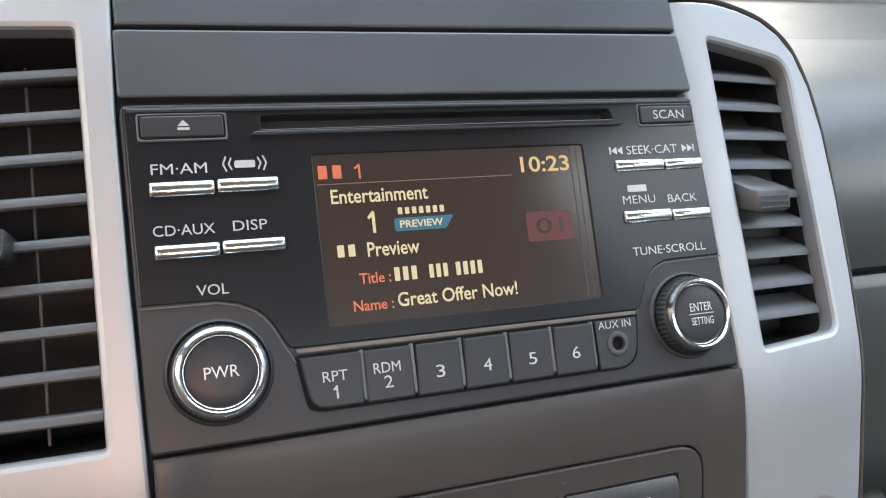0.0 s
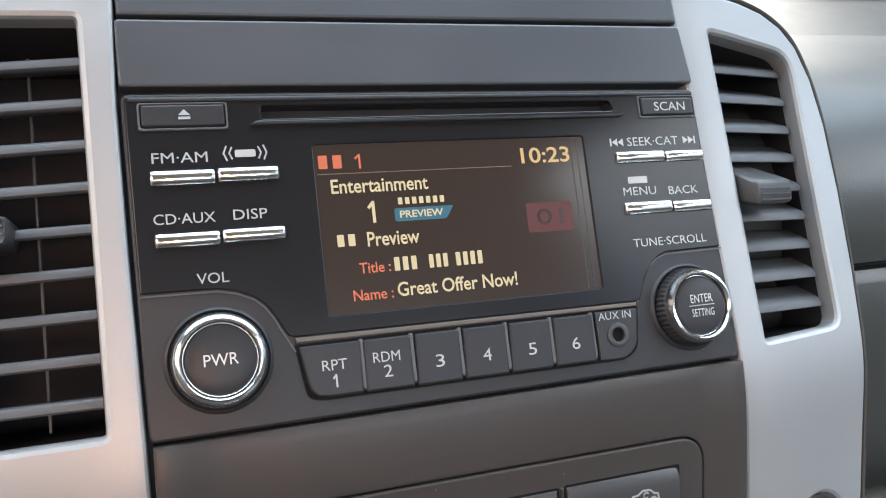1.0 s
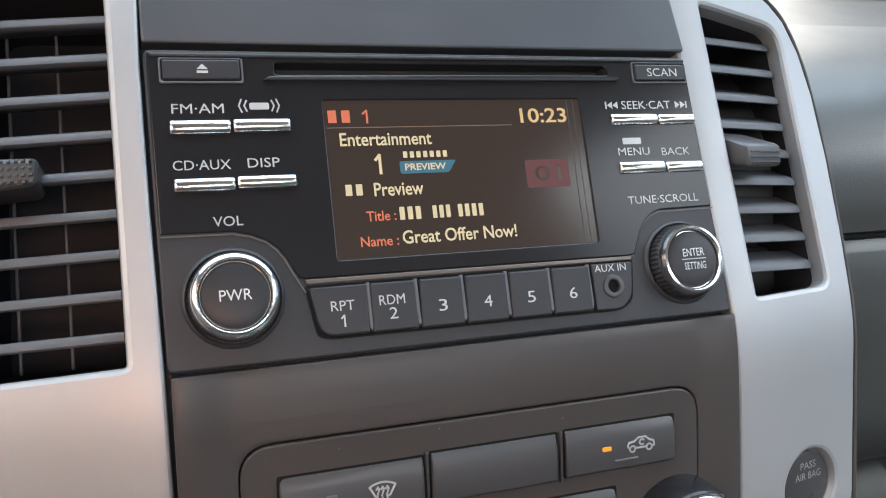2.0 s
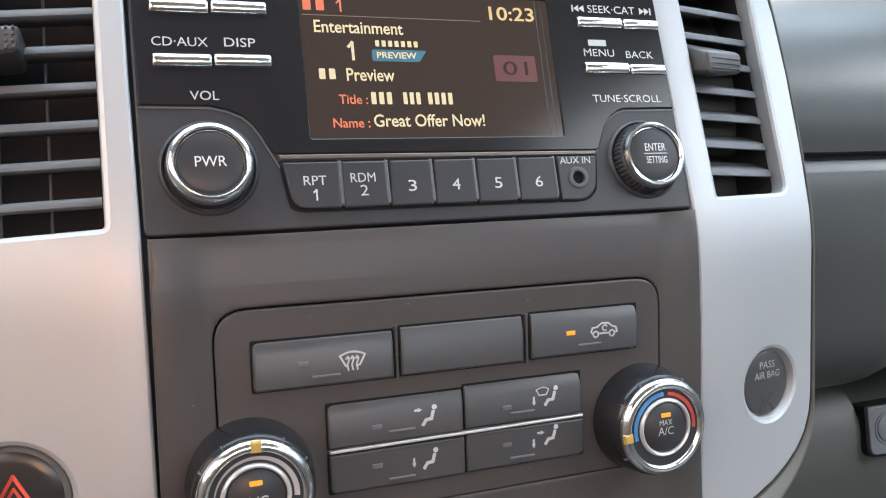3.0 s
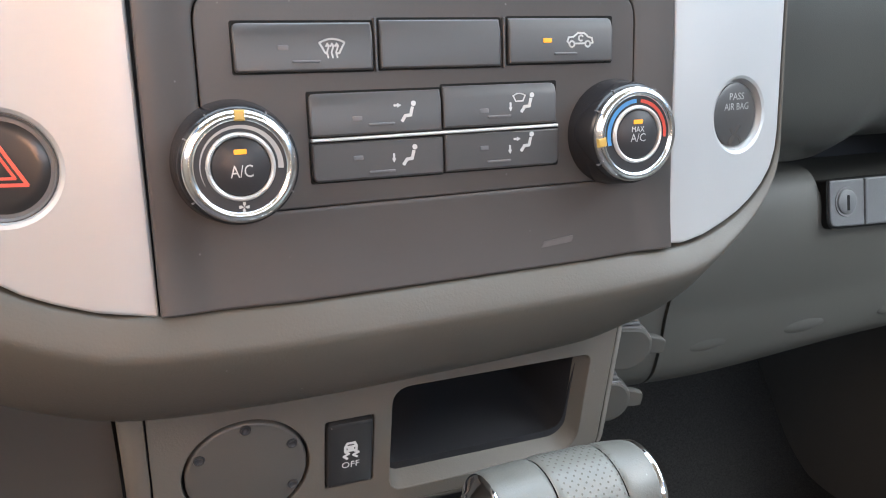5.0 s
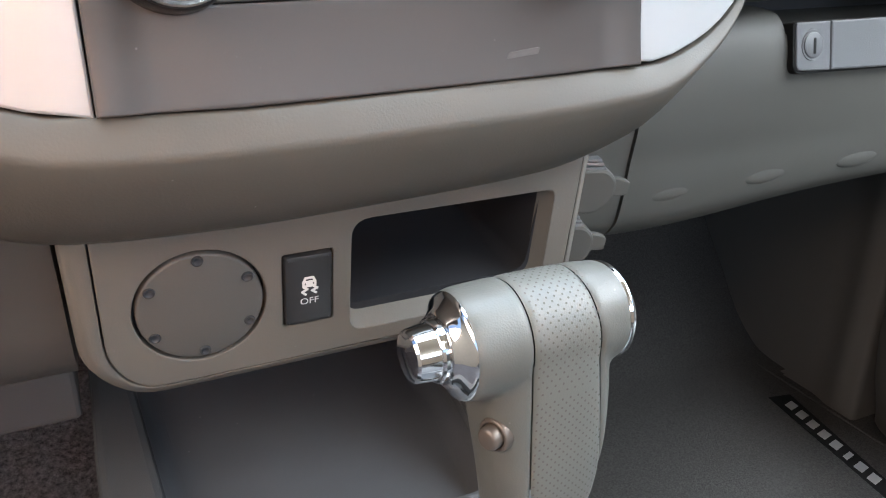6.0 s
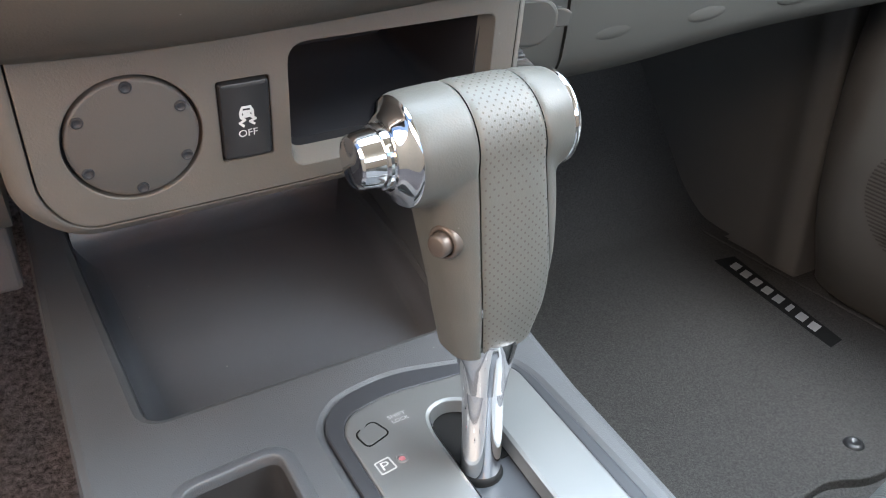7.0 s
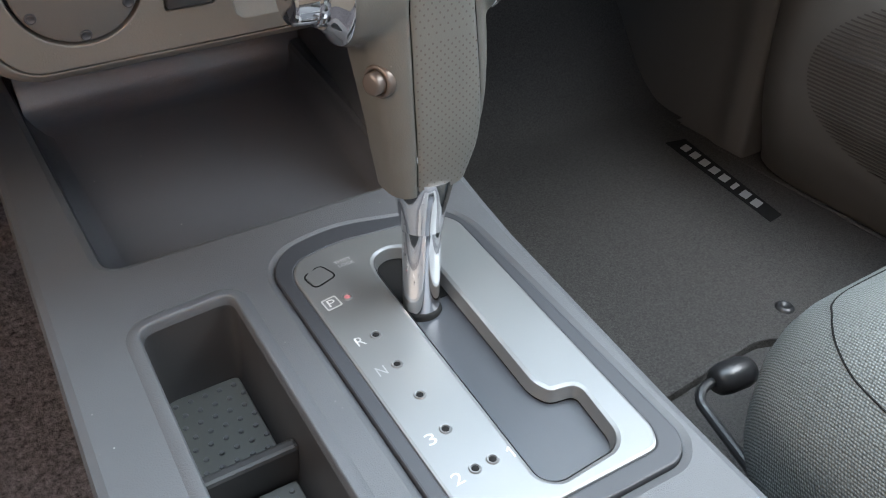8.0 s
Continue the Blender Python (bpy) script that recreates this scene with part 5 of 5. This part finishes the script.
shift_part("marking", prism(rounded([(81.5, -23.4), (82.0, -31.2), (90.0, -30.2), (89.2, -22.4)], 1), -1.95, -1.7, 0, [rounded([(82.2, -24.0), (82.6, -30.4), (89.3, -29.6), (88.6, -23.1)], 0.8)]), WHITE, "white square round a P")
for text, u0, u1, v0, v1, mat in (("P", 83.8, 87.6, -27.6, -22.8, BRIGHT), ("R", 83.6, 87.6, -57.0, -51.4, PALE), ("N", 83.2, 87.4, -77.2, -71.8, FAINT), ("3", 82.6, 86.6, -118.8, -113.2, PALE), ("2", 81.6, 85.8, -139.4, -134.0, PALE), ("1", 106.8, 108.6, -139.4, -134.2, PALE), ("SHIFT", 99.4, 108.6, -0.4, 1.8, PALE), ("LOCK", 100.2, 108.6, -3.8, -1.6, PALE)):
    shift_part("marking", letters(text, u0, u1, v0 - 1.6, v1 - 1.6, -1.95), mat, "printed gear letter")

# ---------------------------------------------------------------- gear lever
HEAD = Vector((0.1345, 0.1745, 0.3790))
lever = thing("gear_lever", pose(0.124, 0.157, 0.226), "grey leather T-shaped gear lever on a chrome stalk", "gear lever")
lever_in = lever.matrix_world.inverted()


def lever_part(name, bm, material, label="", parent=None, smooth=50, kind=""):
    return part(name, move(bm, lambda c: lever_in @ c), material, parent or lever, label, smooth, kind)


AXIS = pose(*HEAD, 0, 0, 2)          # the head lies along its own x


def grip_mesh():
    """The joined head and stem, made as one skin."""
    bm = bmesh.new()
    # head
    rows = []
    for x, ry, rz in ((-38.5, 19.2, 19.8), (-37.5, 20.4, 21.0), (-32, 20.9, 21.5), (-15, 21.2, 21.8), (5, 21.0, 21.6), (18, 20.4, 21.0), (27, 19.4, 20.0), (30, 18.8, 19.4)):
        rows.append([bm.verts.new((x * MM, ry * MM * cos(2 * pi * k / 40), rz * MM * sin(2 * pi * k / 40))) for k in range(40)])
    for r0, r1 in zip(rows, rows[1:]):
        for k in range(40):
            bm.faces.new((r0[k], r0[(k + 1) % 40], r1[(k + 1) % 40], r1[k]))
    bm.faces.new(rows[0])
    bm.faces.new(rows[-1])
    # stem, from the head down: height, left edge, right edge, half depth, centre depth
    rows = []
    for z, x0, x1, d, yc in ((6, -24, 21, 20.5, 0), (-12, -28, 26.0, 21.4, 0), (-24, -28.2, 27.2, 21.2, -0.5), (-36, -26.8, 27.2, 20.4, -1.6), (-48, -25.4, 26.4, 19.4, -3), (-60, -24.2, 24.2, 18.2, -4.6), (-72, -23.6, 21.2, 16.6, -6), (-82, -22.6, 16.4, 15, -7), (-90, -21.6, 12.6, 14, -7.5), (-98, -20.6, 11.0, 13, -7.5)):
        c, h = (x0 + x1) / 2, (x1 - x0) / 2
        row = []
        for k in range(40):
            a = 2 * pi * k / 40
            ca, sa = cos(a), sin(a)
            e = 0.62
            row.append(bm.verts.new(((c + h * math.copysign(abs(ca) ** e, ca)) * MM, (yc + d * math.copysign(abs(sa) ** e, sa)) * MM, z * MM)))
        rows.append(row)
    for r0, r1 in zip(rows, rows[1:]):
        for k in range(40):
            bm.faces.new((r0[k], r0[(k + 1) % 40], r1[(k + 1) % 40], r1[k]))
    bm.faces.new(rows[0])
    bm.faces.new(rows[-1])
    bmesh.ops.recalc_face_normals(bm, faces=bm.faces)
    me = bpy.data.meshes.new("grip")
    bm.to_mesh(me)
    bm.free()
    ob = new("grip", me)
    a = ob.modifiers.new("skin", "REMESH")
    a.mode, a.voxel_size = "VOXEL", 0.0011
    b = ob.modifiers.new("ease", "SMOOTH")
    b.factor, b.iterations = 0.5, 30
    bpy.context.view_layer.update()
    out = bpy.data.meshes.new_from_object(ob.evaluated_get(bpy.context.evaluated_depsgraph_get()))
    bpy.data.objects.remove(ob)
    return out


GRIP_SKIN = grip_mesh()


def slice_of(x0, x1, puff=0.0):
    """The piece of the skin between two seams, with edges turned in."""
    bm = bmesh.new()
    bm.from_mesh(GRIP_SKIN)
    for x, n in ((x0, -1), (x1, 1)):
        if x is not None:
            slope = 0.10 if x == S2 else 0.02
            bmesh.ops.bisect_plane(bm, geom=bm.verts[:] + bm.edges[:] + bm.faces[:], plane_co=((x - 0.28 * n) * MM, 0, 0), plane_no=(n, 0, n * slope), clear_outer=True)
    bmesh.ops.bisect_plane(bm, geom=bm.verts[:] + bm.edges[:] + bm.faces[:], plane_co=(0, 0, -0.086), plane_no=(0.06, 0, -1), clear_outer=True)
    bm.normal_update()
    for v in bm.verts:
        d = min(abs(v.co.x + v.co.z * (0.10 if q == S2 else 0.02) - q * MM) for q in (x0, x1) if q is not None)
        v.co += v.normal * (puff * MM - 0.0013 * math.exp(-(d / 0.0008)))
    return move(bm, lambda c: AXIS @ c)


S1, S2 = -15.2, 14.6
lever_part("grip_shell", slice_of(None, S1), GRIP, "smooth worn grey leather", smooth=80)
band = lever_part("grip_band", slice_of(S1, S2), BAND, "perforated grey leather band", smooth=80)
lever_part("grip_end", slice_of(S2, None), GRIP, "smooth grey leather end", smooth=80)
lever_part("seam_core", move(prism(disc(0, 0, 15, 24), -34, 28, 0), lambda c: AXIS @ Vector((c.y, c.x, c.z))), INK)

# small pits in the band
skin = bmesh.new()
skin.from_mesh(GRIP_SKIN)
from mathutils.bvhtree import BVHTree
tree = BVHTree.FromBMesh(skin)
pits = bmesh.new()


def pit(hit_at, normal):
    a = normal.orthogonal().normalized()
    b = normal.cross(a)
    if hit_at.z < -0.0845:
        return
    c = hit_at + normal * 0.0002
    vs = [pits.verts.new(c + a * (0.00048 * cos(pi * k / 3)) + b * (0.00048 * sin(pi * k / 3))) for k in range(6)]
    pits.faces.new(vs)


for i in range(16):
    x = S1 + 2.0 + (S2 - S1 - 3.6) * i / 15
    for j in range(20):
        a = radians(65 + 9.8 * (j + 0.5 * (i % 2)))
        way = Vector((0, cos(a), sin(a)))
        hit = tree.ray_cast(Vector((x * MM, 0, 0)) + way * 0.06, -way)
        if hit[0] is not None and a < radians(258) and hit[0].z > -0.0185:
            pit(hit[0], hit[1])
for i in range(24):
    for j in range(19):
        z = -20 - 3.6 * (j + 0.5 * (i % 2))
        x = S1 + 2.0 + 1.75 * i
        hit = tree.ray_cast(Vector((x * MM, -0.08, z * MM)), Vector((0, 1, 0)))
        if hit[0] is not None and abs(hit[1].x) < 0.85 and x < S2 - 0.1 * z - 2:
            pit(hit[0], hit[1])
for j in range(12):
    for i in range(8):
        z = -22 - 4.4 * j - (2.2 if i % 2 else 0)
        hit = tree.ray_cast(Vector((0.08, (-12 + 3.0 * i) * MM, z * MM)), Vector((-1, 0, 0)))
        if hit[0] is not None and hit[0].x < S2 * MM - 0.001 and hit[1].x > 0.7:
            pit(hit[0], hit[1])
lever_part("perforation", move(pits, lambda c: AXIS @ c), PIT, "rows of small punched holes", band, kind="stuff")


def head_lathe(profile, n=48):
    """Turned about the head's axis: (radius, x) in millimetres."""
    bm = lathe([(r, x) for r, x in profile], 0, 0, n)
    return move(bm, lambda c: AXIS @ Vector((c.y, c.x, c.z)))


lever_part("chrome_bezel", head_lathe([(11.2, -43.0), (13.0, -43.2), (14.2, -42.4), (15.0, -41.2), (18.8, -38.9), (19.8, -38.2), (20.2, -37.4), (19.6, -36.4), (12, -35.6)], 72), CHROME, "bright chrome collar", smooth=30)
lever_part("release_button", head_lathe([(0.1, -55.6), (7.4, -55.5), (9.0, -55.0), (9.8, -54.0), (10.4, -50.0), (10.6, -46.4), (11.5, -46.2), (12.0, -45.4), (12.0, -44.2), (10.6, -42.0)], 72), CHROME, "chrome push button with a flat end", smooth=30)
lever_part("end_ring", head_lathe([(16.5, 31.4), (18.4, 31.6), (19.2, 30.8), (19.4, 29.6), (18.8, 28.6)]), CHROME, "thin chrome edge ring")
lever_part("end_cap", head_lathe([(0.1, 32.6), (12, 32.2), (16.6, 31.4), (17, 30)]), GRIP)
# overdrive button low on the thumb side
way = Vector((-0.93, -0.36, 0.02)).normalized()
hit = tree.ray_cast(Vector((-13 * MM, -8 * MM, -34 * MM)) + way * 0.06, -way)
at = hit[0]
turn = way.to_track_quat("-Y", "Z").to_matrix().to_4x4()
OD = AXIS @ Matrix.Translation(at) @ turn
lever_part("thumb_button", move(lathe([(0.1, -5.6), (3.2, -5.6), (4.1, -5.2), (4.6, -4.4), (4.7, -0.5), (4.7, 3)], 0, 0, 36), lambda c: OD @ c), COPPER, "small bronze-tinted thumb button")
lever_part("button_rim", move(lathe([(4.8, 1.0), (5.0, -1.2), (5.5, -1.6), (6.3, -1.5), (6.8, -0.8), (6.9, 4)], 0, 0, 36), lambda c: OD @ c), COPPER, "thin bronze ring round the button")
# stalk
TOP, FOOT = Vector((0.1300, 0.1640, 0.2900)), Vector((0.1238, 0.1570, 0.2215))
axis = (TOP - FOOT).normalized()
STALK = Matrix.Translation(FOOT) @ axis.to_track_quat("Z", "Y").to_matrix().to_4x4()


def stalk(profile, n=40):
    bm = lathe([(r, -w) for r, w in profile], 0, 0, n)
    return move(bm, lambda c: STALK @ Vector((c.x, c.z, -c.y)))


L_ = (TOP - FOOT).length * 1000
lever_part("stalk", stalk([(0.1, -14), (8.9, -14), (8.9, 8), (8.95, 26), (9.0, 38), (9.1, 48), (9.2, 54)]), CHROME, "slim chrome stalk")
lever_part("stalk_sleeve", stalk([(9.1, 48.6), (9.6, 48.9), (10.4, 55), (11.8, L_ - 7), (13.4, L_ + 1), (13.6, L_ + 5), (9, L_ + 6)]), CHROME, "wider chrome sleeve under the grip")
lever_part("stalk_boot", stalk([(8.7, -12), (10.3, -10), (10.3, 5.6), (10.0, 6.6), (9.4, 7.2), (8.8, 7.3)]), INK)

# ---------------------------------------------------------------- floor, mat, doors, seat
bm = sweep(smooth_line([(-0.6, 0.03), (0.10, 0.05), (0.35, 0.085), (0.60, 0.16), (0.95, 0.36)]) + [(0.95, 0.0), (-0.6, 0.0)], -0.60, -0.030)
solid("driver_carpet", bm, TUNNEL, "brown-flecked carpet of the driver footwell", "carpet", kind="structure", smooth=60)
solid("knee_panel", sweep(smooth_line([(0.235, 0.452), (0.262, 0.420), (0.288, 0.375), (0.300, 0.343), (0.316, 0.322), (0.345, 0.312), (0.46, 0.309)]) + [(0.46, 0.452)], -0.66, -0.029, 3), CAPM, "warm grey knee panel under the driver side dash", "knee panel", kind="structure", smooth=60)
solid("footwell_trim", move(prism(rounded([(-190, 246), (-34, 246), (-34, 372), (-190, 372)], [8, 4, 4, 8]), 392, 470, 3), lambda c: c), TRIMDARK, "dark grey plastic trim low beside the console", "footwell trim")
mat = thing("floor_mat", pose(0.5, 0.45, 0.0), "charcoal carpet floor mat in the passenger footwell", "floor mat")
OUT = rounded([(-215, -268), (-22, -254), (6, -270), (205, -278), (208, 165), (-215, 165)], [20, 18, 18, 30, 20, 20], 6)
part("carpet_pad", move(prism(OUT, -9, 0, 2), level), MAT, mat)
part("edge_binding", move(prism(offset(OUT, -1.5), -10.0, 0, 1.5, [offset(OUT, 5)]), level), CARPET, mat)
nb = part("badge", move(prism([(130.4, -139.8), (151, -137.2), (187.3, 36.4), (160, 42)], -9.8, -8.5, 0.3), level), INK, mat, "black strip with plain pale bars")
for i in range(8):
    f = (i + 0.9) / 9.4
    x, y = 173.6 - 33 * f, 35 - 170 * f
    wide = 3.0 if i == 5 else 5.4
    part("badge_bar", move(prism([(x - 7, y - wide - 1.6), (x + 6, y - wide + 1.2), (x + 7, y + wide + 1.2), (x - 6, y + wide - 1.6)], -10.4, -9.6, 0), level), DIM, nb, "plain pale grey bar")
part("clip", move(lathe([(2, -10), (4, -12), (6, -12), (8, -10.5), (9, -8.5)], 31, -239, 28), level), INKP, mat, "dark oval mat clip")
solid("toe_board", sweep(smooth_line([(0.530, 0.0085), (0.560, 0.0105), (0.585, 0.018), (0.620, 0.046), (0.660, 0.098), (0.700, 0.150), (0.790, 0.290), (0.850, 0.400), (0.958, 0.560)]) + [(0.958, 0.002), (0.530, 0.002)], 0.20, 0.735, 3), MAT, "charcoal carpet sloping up to the bulkhead", "toe board", kind="structure", smooth=60)
bm = prism(rounded([(727, 955), (727, 480), (716, 452), (722, 428), (760, 428), (760, 955)], [0, 40, 9, 7, 0, 0], 8), -335, 0, 0)
solid("kick_panel", move(bm, level), DOORTRIM, "dark plastic kick panel ahead of the door", "kick panel", kind="structure", smooth=60)
door = thing("door_panel", pose(0.74, 0.1, 0.0), "dark plastic passenger door panel with a speaker grille", "door")
din = door.matrix_world.inverted()
DOOR_Z, DOOR_X = (0.0, 0.012, 0.04, 0.08, 0.13, 0.19, 0.25, 0.30, 0.34, 0.60), (0.716, 0.712, 0.692, 0.667, 0.651, 0.646, 0.652, 0.668, 0.700, 0.745)


def door_x(y, z):
    """The door's inner face: it swells into the cab and rolls away at its leading edge."""
    k = min(1, max(0, (y - 0.335) / 0.085))
    x = float(np.interp(z, DOOR_Z, DOOR_X))
    return x + (0.752 - x) * (1 - math.sqrt(max(0.0, 1 - k * k)))


bm = bmesh.new()
levels = [0.0, 0.006, 0.012, 0.02, 0.03, 0.04, 0.055, 0.07, 0.085, 0.10, 0.115, 0.13, 0.15, 0.17, 0.19, 0.21, 0.23, 0.25, 0.27, 0.29, 0.31, 0.325, 0.34]
along = [-0.9, -0.5, -0.2, 0.0, 0.1, 0.2, 0.27, 0.31, 0.345, 0.36, 0.375, 0.388, 0.397, 0.404, 0.410, 0.415, 0.4185, 0.4198]
rows = [[bm.verts.new((door_x(y, z), y, z)) for z in levels] + [bm.verts.new((0.80, y, 0.345)), bm.verts.new((0.80, y, 0.0))] for y in along]
for r0, r1_ in zip(rows, rows[1:]):
    for i in range(len(r0)):
        bm.faces.new((r0[i], r0[(i + 1) % len(r0)], r1_[(i + 1) % len(r0)], r1_[i]))
bm.faces.new(rows[0])
bm.faces.new(rows[-1])
bmesh.ops.recalc_face_normals(bm, faces=bm.faces)
bmesh.ops.smooth_vert(bm, verts=bm.verts, factor=0.3, use_axis_x=True)
part("lower_skin", move(bm, lambda c: din @ c), DOORTRIM, door, smooth=80)
for i in range(44):
    z = 0.085 + 0.0039 * i
    h = 0.140 * math.sqrt(max(0.0, 1 - ((i - 21.5) / 22.5) ** 2))
    front, back = 0.195 + h * 0.95, 0.205 - h
    bm = bmesh.new()
    rows = []
    for j in range(9):
        y = front + (back - front) * j / 8
        e = 0.0 if 0 < j < 8 else 0.0012
        x, x2 = door_x(y, z), door_x(y, z + 0.0021)
        rows.append([bm.verts.new(q) for q in ((x + 0.002, y, z), (x - 0.0014 + e, y, z + 0.0003), (x2 - 0.0014 + e, y, z + 0.0018), (x2 + 0.002, y, z + 0.0021))])
    for r0, r1_ in zip(rows, rows[1:]):
        for a, b, c, d in zip(r0, r0[1:], r1_[1:], r1_):
            bm.faces.new((a, b, c, d))
    bmesh.ops.recalc_face_normals(bm, faces=bm.faces)
    part("grille_slat", move(bm, lambda c: din @ c), PANEL, door)

seat = thing("passenger_seat", pose(0.48, -0.15, 0.10), "grey knitted cloth passenger seat cushion", "car seat")
sin_ = seat.matrix_world.inverted()


def cushion(x0, x1, y0, y1, z0, z1, r, n=30, crown=0.0):
    """A padded block with generous rounded edges."""
    bm = bmesh.new()
    bmesh.ops.create_cube(bm, size=2)
    bmesh.ops.subdivide_edges(bm, edges=bm.edges, cuts=n, use_grid_fill=True)
    hx, hy, hz = (x1 - x0) / 2, (y1 - y0) / 2, (z1 - z0) / 2

    def f(c):
        p = Vector((c.x * hx, c.y * hy, c.z * hz))
        q = Vector((max(-hx + r, min(hx - r, p.x)), max(-hy + r, min(hy - r, p.y)), max(-hz + min(r, hz * 0.98), min(hz - min(r, hz * 0.98), p.z))))
        d = p - q
        if d.length > 1e-6:
            d = d.normalized() * r
            p = q + d
        p.z += crown * (1 - c.x * c.x) * (1 - c.y * c.y) * (1 if c.z > 0 else 0)
        return p + Vector(((x0 + x1) / 2, (y0 + y1) / 2, (z0 + z1) / 2))
    return move(bm, f)


part("cushion", move(cushion(0.252, 0.74, -0.52, 0.088, 0.065, 0.238, 0.075, 34, 0.010), lambda c: sin_ @ c), SEAT, seat, "pale grey knitted cushion side", smooth=80)
part("seat_insert", move(cushion(0.345, 0.66, -0.50, 0.080, 0.11, 0.243, 0.062, 26, 0.010), lambda c: sin_ @ c), SEAT_IN, seat, "dark patterned cloth insert", smooth=80)
pad = cushion(0.252, 0.74, -0.52, 0.088, 0.065, 0.238, 0.075, 34, 0.010)
near = BVHTree.FromBMesh(pad)
line = [near.find_nearest(Vector(q))[0] for q in smooth_line([(0.40, 0.080, 0.235), (0.34, 0.079, 0.23), (0.308, 0.073, 0.225), (0.294, 0.063, 0.225), (0.278, 0.049, 0.225), (0.264, 0.031, 0.225), (0.257, 0.014, 0.225), (0.254, -0.06, 0.215), (0.253, -0.30, 0.21)], 5)]
pad.free()
for _ in range(3):
    line = [line[0]] + [(a + b * 2 + c) / 4 for a, b, c in zip(line, line[1:], line[2:])] + [line[-1]]
part("seam", move(tube(line, 0.0006, 6), lambda c: sin_ @ c), INK, seat, "stitched seam across the cushion", smooth=60)
bar = thing("seat_slide_bar", pose(0.30, 0.1, 0.08), "black bent steel seat adjuster bar with a plastic knob", "seat lever")
bin_ = bar.matrix_world.inverted()
part("rod", move(tube(smooth_line([(0.345, 0.122, 0.098), (0.318, 0.125, 0.100), (0.306, 0.120, 0.098), (0.303, 0.108, 0.095), (0.292, 0.060, 0.092), (0.270, -0.02, 0.088)], 6), 0.0034), lambda c: bin_ @ c), INKP, bar)
part("knob", move(tube([(0.322, 0.124, 0.100), (0.325, 0.1238, 0.100), (0.332, 0.1232, 0.100), (0.345, 0.122, 0.0995), (0.352, 0.1212, 0.099), (0.356, 0.1208, 0.099)], 0.011, 16, [0.6, 0.85, 1, 1, 0.8, 0.3]), lambda c: bin_ @ c), INKP, bar, "black plastic knob")
